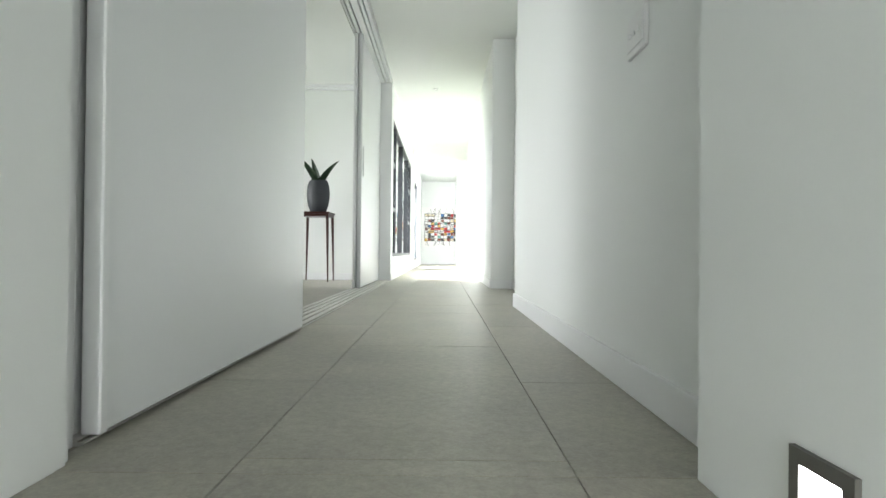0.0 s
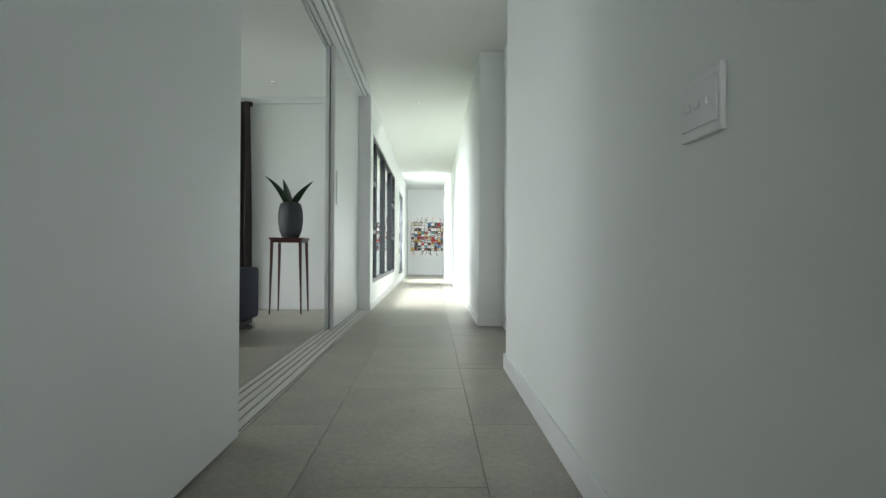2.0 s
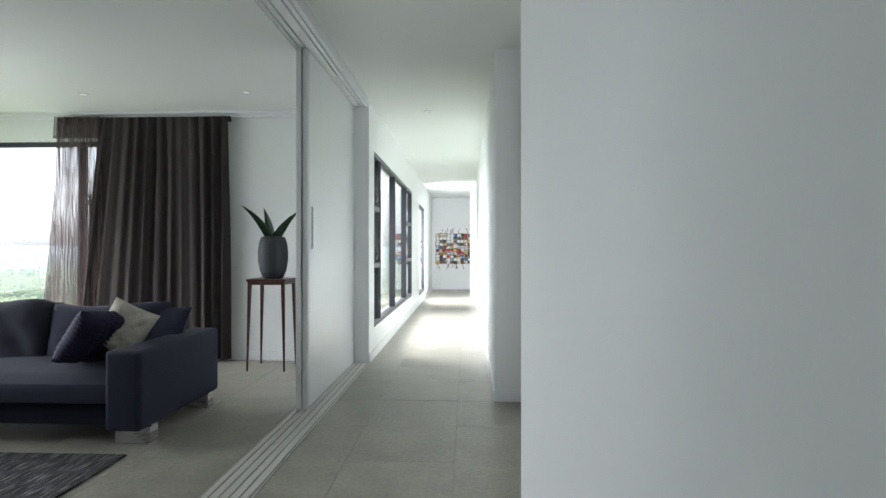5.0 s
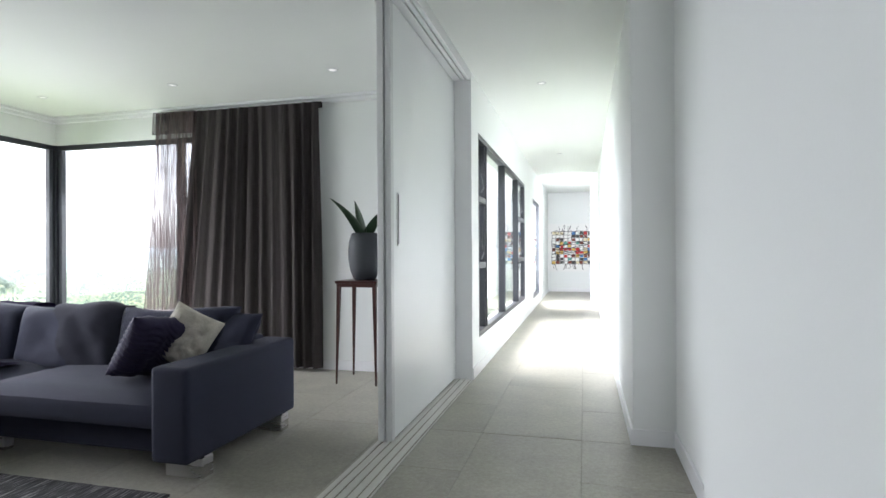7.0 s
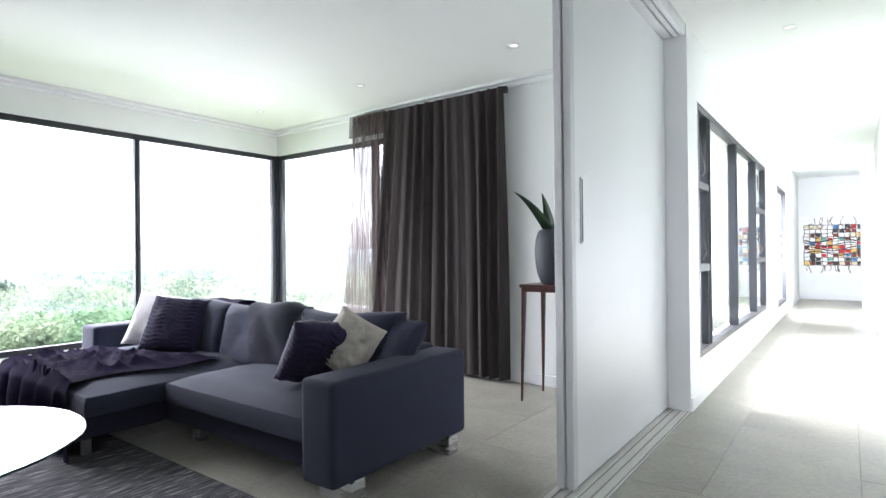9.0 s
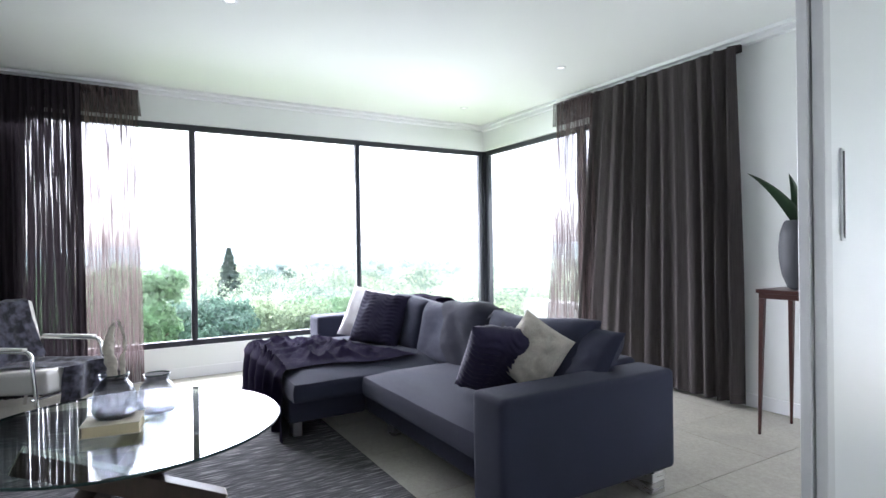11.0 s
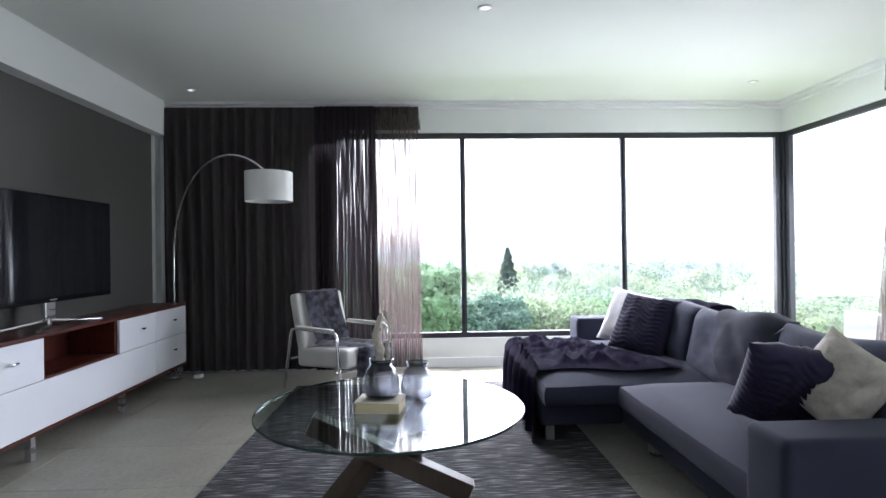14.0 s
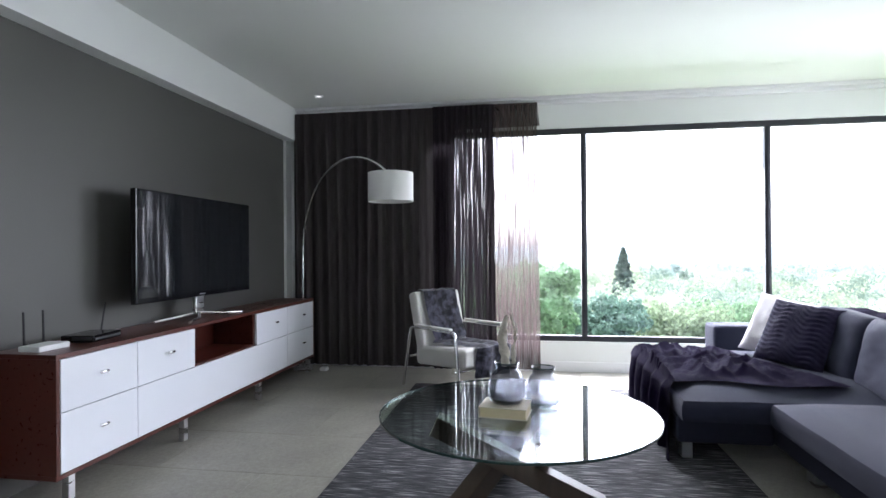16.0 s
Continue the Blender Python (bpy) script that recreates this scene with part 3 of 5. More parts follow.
right = thing("curtain", "dark brown pleated curtain with a sheer edge, drawn aside", "curtain", group="living room curtains")
part("lining", curtain_cloth("y", Y_SIDE - 0.12, -3.70, -2.25, 0.03, 2.69, 0.12, 0.045, 2), CURTAIN, right, smooth=True, edge=80)
part("heading", boxes((-4.15, -2.24, Y_SIDE - 0.09, Y_SIDE - 0.05, 2.645, 2.700), r=0.004), CURTAIN, right)
part("sheer", curtain_cloth("y", Y_SIDE - 0.13, -4.17, -3.66, 0.03, 2.69, 0.13, 0.022, 6, 120), SHEER, right, "thin sheer brown voile", True, 80)
part("sheer_header", curtain_cloth("y", Y_SIDE - 0.16, -4.17, -3.66, 2.455, 2.695, 0.13, 0.015, 16, 90), SHEER, right, "doubled sheer heading band", True, 80)


# ---- ceiling lights, switch, step light ----
def downlight(x, y, z):
    d = thing("downlight", "small round recessed ceiling downlight with white rim", "downlight", pose(x, y, z), "recessed downlights")
    part("rim", lathe([(0.030, -0.004), (0.034, -0.008), (0.046, -0.006), (0.048, 0.0), (0.030, 0.0), (0.030, -0.004)], 28), SATIN, d, "pale metal rim", True)
    part("lens", lathe([(0.0, -0.002), (0.029, -0.002), (0.029, 0.0)], 24), LAMPGLOW, d, "small bright lens")


for x, y in ((-1.78, 5.11), (-3.41, 5.11), (-4.95, 5.11), (-3.42, 2.42), (-5.19, -0.15)):
    downlight(x, y, H)
for y in (6.285, 10.4):
    downlight(-0.09, y, H_HALL)

sw = thing("light_switch", "white plastic wall switch plate with three rockers", "light switch", pose(X_R, -0.384, 1.034))
part("plate", boxes((-0.012, 0, -0.072, 0.072, -0.058, 0.058), r=0.004), PLASTIC_W, sw)
part("inner_plate", boxes((-0.0155, -0.012, -0.065, 0.065, -0.040, 0.040), r=0.0015, seg=1), PLASTIC_W, sw)
for k in (-1, 0, 1):
    part("rocker", boxes((-0.021, -0.0155, k * 0.033 - 0.007, k * 0.033 + 0.007, -0.007, 0.007), r=0.002, seg=1), PLASTIC_W, sw)

sl = thing("step_light", "square recessed step light with a grey bezel, lit", "step light", pose(X_NEAR, -1.275, 0.100))
fr = 0.020
part("bezel", boxes((-0.008, 0, -0.058, 0.058, 0.058 - fr, 0.058), (-0.008, 0, -0.058, 0.058, -0.058, -0.058 + fr), (-0.008, 0, -0.058, -0.058 + fr, -0.058 + fr, 0.058 - fr), (-0.008, 0, 0.058 - fr, 0.058, -0.058 + fr, 0.058 - fr)), GREYPL, sl)
part("lens", boxes((-0.003, 0, -0.058 + fr, 0.058 - fr, -0.058 + fr, 0.058 - fr)), STEPGLOW, sl, "bright white lens")


# ---- hall painting ----
art = thing("painting", "square abstract painting of coloured cells and black lines", "painting", pose(-0.03, Y_END - 0.03, 1.28))
part("canvas", boxes((-0.68, 0.74, 0, 0.028, -0.70, 0.68), r=0.004), mat("painted_white_canvas", (0.8, 0.8, 0.78), 0.8, var=0.03, fine=400, bump=0.2), art)
INKS = {"red": (0.5, 0.03, 0.03), "ochre": (0.65, 0.42, 0.10), "cream": (0.70, 0.62, 0.42), "blue": (0.07, 0.20, 0.45), "brown": (0.20, 0.05, 0.03), "teal": (0.12, 0.35, 0.30), "dark_grey": (0.05, 0.05, 0.05)}
rng = random.Random(4)
PAINTS = {k: mat("paint_" + k, c, 0.7, var=0.15, fine=90) for k, c in INKS.items()}
order = list(INKS)
lines = bmesh.new()
xs = [-0.56 + 1.22 * i / 11 for i in range(12)]
zs = [-0.48 + 0.93 * i / 10 for i in range(11)]
for i in range(11):
    for j in range(10):
        if rng.random() < 0.72:
            k = order[min(int(rng.random() ** 0.85 * 7), 6)]
            j4 = [rng.uniform(-0.008, 0.008) for _ in range(4)]
            bm = bmesh.new()
            box(bm, xs[i] + j4[0] + 0.006, xs[i + 1] + j4[1] - 0.006, -0.0015, 0, zs[j] + j4[2] + 0.006, zs[j + 1] + j4[3] - 0.006)
            part("paint_cell", bm, PAINTS[k], art)


def ink(points, r=0.0065):
    tube([(x, -0.002, z) for x, z in points], r, 5, lines)


for j in range(11):
    ink([(x + rng.uniform(-0.02, 0.02), zs[j] + rng.uniform(-0.015, 0.015)) for x in xs])
for i in range(12):
    ink([(xs[i] + rng.uniform(-0.018, 0.018), z + rng.uniform(-0.01, 0.01)) for z in zs])
for i in range(20):
    x = rng.uniform(-0.52, 0.52)
    s = rng.choice((-1, 1))
    z = zs[-1] if s > 0 else zs[0]
    ink([(x, z), (x + rng.uniform(-0.04, 0.04), z + s * 0.08), (x + rng.uniform(-0.07, 0.07), z + s * rng.uniform(0.12, 0.2))])
for cx, cz, r in ((-0.42, 0.43, 0.055), (-0.24, 0.43, 0.055), (0.13, 0.40, 0.06), (0.27, 0.40, 0.05), (-0.33, 0.2, 0.06), (0.36, 0.22, 0.07)):
    ink([(cx + r * math.cos(a * 0.524), cz + r * math.sin(a * 0.524)) for a in range(13)])
for k in range(4):
    z = -0.2 + k * 0.1
    ink([(-0.55 + 1.0 * q / 10, z + 0.05 * math.sin(q * 0.7 + k)) for q in range(11)], 0.011)
part("ink_drawing", lines, mat("black_ink", (0.012, 0.012, 0.012), 0.6), art, "black brush lines")


# ---- side table and potted plant ----
TX, TY, TW = -1.67, 5.52, 0.20
tab = thing("side_table", "tall slim dark red wooden stand with tapered legs", "side table", pose(TX, TY, 0))
part("top", boxes((-TW, TW, -TW, TW, 0.905, 0.93), r=0.004), DARKWOOD, tab)
part("apron", boxes((-TW + 0.012, TW - 0.012, -TW + 0.012, TW - 0.012, 0.872, 0.905), r=0.003), DARKWOOD, tab)
for sx in (-1, 1):
    for sy in (-1, 1):
        bm = bmesh.new()
        vs = box(bm, sx * (TW - 0.029) - 0.017, sx * (TW - 0.029) + 0.017, sy * (TW - 0.029) - 0.017, sy * (TW - 0.029) + 0.017, 0, 0.872)
        for v in vs:
            if v.co.z < 0.1:
                v.co.x = sx * (TW - 0.010) + (v.co.x - sx * (TW - 0.029)) * 0.45
                v.co.y = sy * (TW - 0.010) + (v.co.y - sy * (TW - 0.029)) * 0.45
        soften(bm, 0.003, 1)
        part("leg", bm, DARKWOOD, tab)
pot = thing("plant_pot", "rounded matt charcoal ceramic pot on the stand", "plant pot", pose(TX + 0.01, TY, 0.93))
part("body", lathe([(0.0, 0.0), (0.085, 0.0), (0.105, 0.012), (0.135, 0.09), (0.150, 0.19), (0.152, 0.27), (0.143, 0.36), (0.122, 0.425), (0.110, 0.435), (0.103, 0.43), (0.110, 0.40), (0.125, 0.36), (0.0, 0.36)], 40), POT, pot, smooth=True)
part("soil", lathe([(0.0, 0.395), (0.06, 0.40), (0.113, 0.39), (0.113, 0.37)], 24), SOIL, pot, "dark potting soil", True)
plant = thing("succulent", "green pointed succulent leaves growing from the pot", "plant", pose(TX + 0.01, TY, 1.315))


def blade(length, width, lean, turn, bend, twist):
    def f(u, v):
        w = width * (1 - u) ** 0.75 * (0.75 + 0.9 * u * (1 - u))
        a = (v - 0.5) * 2
        r = length * u
        ang = lean * (0.8 + 0.2 * u) + bend * u * u
        c, k = a * w / 2 * math.cos(twist), a * w / 2 * math.sin(twist)
        cup = 0.22 * w * a * a
        return (c - cup * math.sin(twist), r * math.sin(ang) + k * math.cos(ang) + cup * math.cos(twist), r * math.cos(ang) - k * math.sin(ang))
    bm = sheet(12, 6, f)
    bmesh.ops.solidify(bm, geom=bm.faces, thickness=0.008)
    bmesh.ops.recalc_face_normals(bm, faces=bm.faces)
    return turned(bm, pose(0, 0, 0, 0, 0, turn))


for ln, w, le, tu, be, tw in ((0.49, 0.125, 0.62, 121, 0.10, 0.9), (0.37, 0.15, 0.22, 90, 0.06, 1.3), (0.43, 0.125, 0.66, 268, 0.06, -0.9)):
    part("leaf", blade(ln, w, le, tu, be, tw), SUCC, plant, smooth=True, edge=60)


# ---- sofa ----
sofa = thing("sofa", "charcoal blue L-shaped sofa with a chaise and metal feet", "sofa")
AX0, AX1 = -1.86, -1.632
YB = 4.20


def rbox(r, *d, seg=4):
    return boxes(*d, r=r, seg=seg)


part("arm", rbox(0.035, (AX0, AX1, 3.13, YB, 0.11, 0.605)), SOFA, sofa, smooth=True)
part("base", rbox(0.02, (-4.74, AX0 - 0.002, 3.26, YB - 0.02, 0.11, 0.27)), SOFA, sofa, smooth=True)
part("chaise_base", rbox(0.03, (-4.74, -3.36, 2.73, 3.258, 0.11, 0.27)), SOFA, sofa, smooth=True)
part("back", rbox(0.04, (-4.98, AX0 - 0.002, 3.98, YB, 0.272, 0.625)), SOFA, sofa, smooth=True)
part("far_arm", rbox(0.035, (-5.00, -4.745, 3.36, 3.975, 0.11, 0.605)), SOFA, sofa, smooth=True)


def seat_cushion(x0, x1, y0, y1, z0, z1, seed):
    bm = boxes((x0, x1, y0, y1, z0, z1))
    bmesh.ops.subdivide_edges(bm, edges=bm.edges, cuts=10, use_grid_fill=True)
    cx, cy = (x0 + x1) / 2, (y0 + y1) / 2
    for v in bm.verts:
        u, w = (v.co.x - cx) / (x1 - x0) * 2, (v.co.y - cy) / (y1 - y0) * 2
        t = (v.co.z - z0) / (z1 - z0)
        v.co.z += t * (0.025 * (1 - u ** 4) * (1 - w ** 4)) - t * 0.035 * (max(abs(u), abs(w)) ** 14)
        k = 1 - 0.02 * (abs(2 * t - 1) ** 3)
        v.co.x, v.co.y = cx + (v.co.x - cx) * k, cy + (v.co.y - cy) * k
        v.co += 0.006 * noise.noise_vector(v.co * 4 + Vector((seed, 0, 0))) * t
    return bm


def slumped(bm, seed):
    """Sagging folds in a large soft cushion."""
    for v in bm.verts:
        k = noise.noise(Vector((v.co.x * 3.2 + seed * 5, v.co.z * 2.0, seed))) * 0.030
        fold = math.exp(-((v.co.x * 0.8 + v.co.z * 0.9 - 0.12 * math.sin(seed * 2.1)) / 0.035) ** 2) * 0.004
        v.co.y += (k - fold) * (1 if v.co.y > 0 else -1)
        v.co.z -= 0.035 * (1 + math.cos(v.co.x * 6 + seed)) * max(0, v.co.z) * 2
    return bm


part("seat_cushion", seat_cushion(-3.21, AX0 - 0.005, 3.165, 3.99, 0.272, 0.425, 1), SOFA, sofa, smooth=True, edge=60)
part("chaise_cushion", seat_cushion(-4.74, -3.22, 2.72, 3.99, 0.272, 0.425, 5), SOFA, sofa, smooth=True, edge=60)
for x0, x1, s in ((-2.78, -1.92, 1), (-3.64, -2.76, 2), (-4.50, -3.62, 3)):
    bm = slumped(pillow(abs(x1 - x0) + 0.05, 0.50, 0.25, s, 0.008, 34, power=5), s)
    part("back_cushion", turned(bm, pose((x0 + x1) / 2, 3.90, 0.595, -15)), SOFA, sofa, smooth=True, edge=70)
for x, y in ((AX1 - 0.125, 3.30), (AX1 - 0.125, 4.08)):
    part("foot", boxes((x - 0.115, x + 0.115, y - 0.045, y + 0.045, 0, 0.108), r=0.003, seg=1), STEEL, sofa, "brushed steel block foot")
for x, y in ((-3.43, 2.79), (-3.14, 3.36), (-4.66, 2.79), (-4.66, 4.08)):
    part("foot", boxes((x - 0.045, x + 0.045, y - 0.03, y + 0.03, 0, 0.108), r=0.003, seg=1), STEEL, sofa, "brushed steel block foot")

# cushions lying on the sofa
def ribbed(w, h, d, seed):
    bm = pillow(w, h, d, seed, 0.01, 44)
    for v in bm.verts:
        s = 1 if v.co.y > 0 else -1
        edge_fall = min(1, abs(v.co.y) / 0.02)
        v.co.y += s * edge_fall * 0.009 * math.sin((v.co.z + 0.05 * math.sin(v.co.x * 9) + 0.02 * math.sin(v.co.x * 31)) * 190) * (0.7 + 0.5 * math.sin(v.co.x * 60))
    return bm


solo("cushion", ribbed(0.39, 0.42, 0.19, 3), PURPLE, "square dark purple ribbed scatter cushion on the seat", "cushion", group="scatter cushions", smooth=True, m=pose(-2.20, 3.53, 0.632, 34, 0, 66) @ pose(0, 0, 0, 0, 9, 0))
solo("cushion", pillow(0.32, 0.35, 0.14, 6, 0.026, 30), CREAM, "crinkled cream scatter cushion leaning on the arm", "cushion", group="scatter cushions", smooth=True, m=pose(-2.05, 3.635, 0.672, -16, 0, 24) @ pose(0, 0, 0, 0, 28, 0))
solo("cushion", pillow(0.52, 0.40, 0.17, 8, 0.02), SOFA, "plain charcoal scatter cushion against the sofa arm", "cushion", group="scatter cushions", smooth=True, m=pose(-2.00, 3.92, 0.615, -28, 0, -12))
solo("cushion", ribbed(0.46, 0.46, 0.16, 9), PURPLE, "square dark purple ribbed scatter cushion on the chaise", "cushion", group="scatter cushions", smooth=True, m=pose(-4.02, 3.66, 0.645, -28, 0, 38) @ pose(0, 0, 0, 0, 6, 0))
solo("cushion", pillow(0.47, 0.46, 0.15, 11, 0.02), SILVER_C, "pale silver scatter cushion behind a purple one", "cushion", group="scatter cushions", smooth=True, m=pose(-4.28, 3.67, 0.655, -26, 0, 42) @ pose(0, 0, 0, 0, 10, 0))


def throw_fall(u, v):
    x = -4.62 + 1.22 * u + 0.05 * math.sin(v * 9)
    run = 1.55 * v
    w = 0.022 * noise.noise(Vector((x * 4, run * 5, 1))) + 0.018 * noise.noise(Vector((x * 9 + run * 6, run * 3, 5)))
    q1 = noise.noise(Vector((x * 1.4 + run * 0.8, run * 5.5 - x * 3.2 + 0.5 * math.sin(x * 7), 9)))
    q2 = noise.noise(Vector((x * 3.5 - run * 1.0, run * 9 - x * 5, 4)))
    hem = min(1, 6 * u, 6 * (1 - u), 8 * v)
    q3 = noise.noise(Vector((x * 5.0 - run * 2.0, run * 17 - x * 8, 7)))
    lift = (0.042 * (1 - abs(q1)) ** 5 + 0.026 * (1 - abs(q2)) ** 5 + 0.012 * (1 - abs(q3)) ** 4) * hem
    skew = 0.35 * (1 - u)
    flat = 0.98 + 0.12 * math.sin(u * 5) - skew
    if run < flat:
        return (x, 3.62 - (flat - 0.98) * 0.0 + (0.35 * u - 0.30) * (1 - run / flat) - (3.62 - 2.735) * (run / flat), 0.452 + w * 0.5 + lift)
    q = run - flat
    r = 0.04
    return (x + 0.03 * math.sin(x * 22) , 2.735 - r * min(1, q / r * 0.6) - 0.025 * math.sin(x * 26 + q * 3) * min(1, q * 5) , 0.445 - q * 0.86)


bm = sheet(110, 110, throw_fall)
bmesh.ops.solidify(bm, geom=bm.faces, thickness=-0.008)
solo("throw_blanket", bm, VELVET, "rumpled dark plum throw draped over the chaise", "throw blanket", smooth=True)


# a second cloth over the back of the sofa
def back_cloth(u, v):
    x = -4.22 + 0.52 * u
    a = math.pi * v
    return (x + 0.03 * math.sin(9 * v), 4.08 - 0.17 * math.cos(a), 0.62 + 0.20 * math.sin(a) + 0.03 * noise.noise(Vector((x * 7, v * 5, 2))))


bm = sheet(24, 24, back_cloth)
bmesh.ops.solidify(bm, geom=bm.faces, thickness=-0.008)
solo("folded_throw", bm, VELVET, "dark plum cloth folded over the sofa back", "throw blanket", smooth=True)


def drape_over(x0, x1, seed, inside):
    """A skin of cloth with hanging folds, lying on the back cushion of the same seed where inside(x, z) holds."""
    bm = slumped(pillow(abs(x1 - x0) + 0.05, 0.50, 0.25, seed, 0.008, 44, power=5), seed)
    bm.normal_update()
    for v in bm.verts:
        x, z = v.co.x, v.co.z
        fold = 0.008 * math.sin(x * 19 + 9 * z + 1.6 * math.sin(z * 7 + x * 3)) + 0.016 * noise.noise(Vector((x * 7 + z * 3, z * 5, seed)))
        v.co += v.normal * (0.016 + fold * 0.8)
    gone = [f for f in bm.faces if not inside(f.calc_center_median())]
    bmesh.ops.delete(bm, geom=gone, context="FACES")
    return turned(bm, pose((x0 + x1) / 2, 3.90, 0.595, -15))


bm = drape_over(-3.64, -2.76, 2, lambda c: (c.x > -0.10 - 0.5 * (c.z - 0.2) + 0.02 * math.sin(c.z * 25)) and (c.y < 0 or c.z > -0.05))
me = bpy.data.meshes.new("drape_end")
bm2 = drape_over(-2.78, -1.92, 1, lambda c: c.x < -0.18 + 0.1 * c.z and c.z > -0.12 and (c.y < 0 or c.z > -0.05))
bm2.to_mesh(me)
bm2.free()
bm.from_mesh(me)
bpy.data.meshes.remove(me)
bmesh.ops.solidify(bm, geom=bm.faces, thickness=0.005)
solo("draped_throw", bm, mat("charcoal_throw_cloth", (0.034, 0.035, 0.048), 0.9, spec=0.1, var=0.16, scale=6, fine=300, bump=0.3, sheen=0.05), "soft charcoal throw draped over the back cushions", "throw blanket", smooth=True)

# ---- rug ----
rug = thing("rug", "dark charcoal flecked woven rug under the coffee table", "rug")


def rug_top(u, v):
    x, y = -4.965 + 3.30 * u, 0.86 + 2.18 * v
    return (x, y, 0.013 + 0.0025 * noise.noise(Vector((x * 30, y * 6, 0))))


part("woven_top", sheet(150, 60, rug_top), RUG, rug)
part("edge_binding", boxes((-4.97, -1.66, 0.855, 3.045, 0.0, 0.011), r=0.002, seg=1), RUG, rug)

# ---- coffee table ----
CX, CY, CR = -2.71, 1.833, 0.662
ct = thing("coffee_table", "round clear glass coffee table on crossed oak beams", "coffee table", pose(CX, CY, 0))
part("glass_top", lathe([(0.0, 0.438), (CR - 0.004, 0.438), (CR - 0.004, 0.450), (0.0, 0.450)], 96), TOPGLASS, ct)
part("glass_edge", lathe([(CR - 0.004, 0.438), (CR, 0.440), (CR, 0.448), (CR - 0.004, 0.450)], 96), EDGEGLASS, ct, "dark green polished glass edge", True)
for k, ang in enumerate((28, 148, 268)):
    m = pose(0, 0, 0.219, 0, 0, ang) @ pose(0.0, 0.085, 0, 0, -24, 0)
    b = part("beam", turned(boxes((-0.42, 0.42, -0.045, 0.045, -0.048, 0.048), r=0.004), m), OAK, ct)
    for s in (-1, 1):
        part("end_grain", turned(boxes((s * 0.420, s * 0.423, -0.043, 0.043, -0.046, 0.046)), m), OAK_END, b, "pale sawn end")

book = thing("book", "thick cream-coloured book lying on the glass table", "book", pose(-2.645, 1.785, 0.450, 0, 0, -8))
part("page_block", boxes((-0.085, 0.085, -0.105, 0.105, 0.004, 0.046)), PAPER, book)
part("cover", boxes((-0.09, 0.09, -0.11, 0.11, 0.046, 0.050), (-0.09, 0.09, -0.11, 0.11, 0.0, 0.004), (-0.09, 0.09, -0.114, -0.11, 0.0, 0.050), r=0.001, seg=1), mat("cream_cloth_cover", (0.60, 0.55, 0.42), 0.7, var=0.08), book)


JARGLASS = clear("smoky_blown_glass", (0.70, 0.71, 0.74), ior=1.5)
BASEGLASS = clear("thick_smoky_glass", (0.30, 0.31, 0.34), ior=1.7)


def jar(x, y, z, s, label):
    j = thing("glass_jar", label, "vase", pose(x, y, z), "smoky glass jars")
    out = [(0.072, 0.0), (0.086, 0.016), (0.092, 0.05), (0.090, 0.10), (0.074, 0.15), (0.057, 0.170), (0.053, 0.182), (0.058, 0.196), (0.062, 0.204)]
    out = [(r, zz * 0.9) for r, zz in out]
    inn = [(r - 0.0045, max(zz, 0.014)) for r, zz in reversed(out)]
    prof = [(0.0, 0.0)] + out + [(0.0600, 0.1855)] + inn + [(0.0, 0.014)]
    part("body", lathe([(r * s, zz) for r, zz in prof], 48), JARGLASS, j, smooth=True)
    part("base", lathe([(0.0, 0.0142), (0.050 * s, 0.0142), (0.080 * s, 0.0145), (0.083 * s, 0.021), (0.062 * s, 0.025), (0.0, 0.027)], 40), BASEGLASS, j, "thick dark glass base", True)
    part("rim", lathe([(0.0605 * s, 0.184), (0.0635 * s, 0.187), (0.0605 * s, 0.190), (0.0575 * s, 0.187), (0.0605 * s, 0.184)], 40), EDGEGLASS, j, "thin dark glass rim", True)


jar(-2.68, 1.787, 0.500, 0.98, "smoky glass jar standing on the book")
jar(-2.83, 1.962, 0.450, 0.96, "smoky glass jar on the table beside the book")

# ---- armchair ----
chair = thing("armchair", "white leather armchair with chrome arms and a fur throw", "armchair", pose(-4.90, 1.28, 0, 0, 0, -40) @ Matrix.Scale(0.97, 4))
W = 0.30
part("seat", turned(boxes((-W + 0.02, W - 0.02, -0.33, 0.33, -0.085, 0.085), r=0.04, seg=4), pose(0, 0.02, 0.32, 4)), LEATHER, chair, smooth=True)
part("backrest", turned(boxes((-W + 0.02, W - 0.02, -0.055, 0.055, -0.28, 0.28), r=0.04, seg=4), pose(0, -0.31, 0.60, 14)), LEATHER, chair, smooth=True)
for s in (-1, 1):
    x = s * (W + 0.012)
    part("arm_frame", tube(rounded_path([(x, -0.46, 0.0), (x, -0.34, 0.565), (x, 0.27, 0.565), (x, 0.33, 0.0)], 0.06), 0.015, 12), CHROME, chair, "bent chrome tube arm and legs", True)
    part("arm_pad", boxes((x - 0.022, x + 0.022, -0.26, 0.22, 0.575, 0.592), r=0.006), LEATHER, chair)
part("cross_bar", tube([(-W, 0.25, 0.22), (W, 0.25, 0.22)], 0.012), CHROME, chair)
part("cross_bar", tube([(-W, -0.38, 0.28), (W, -0.38, 0.28)], 0.012), CHROME, chair)


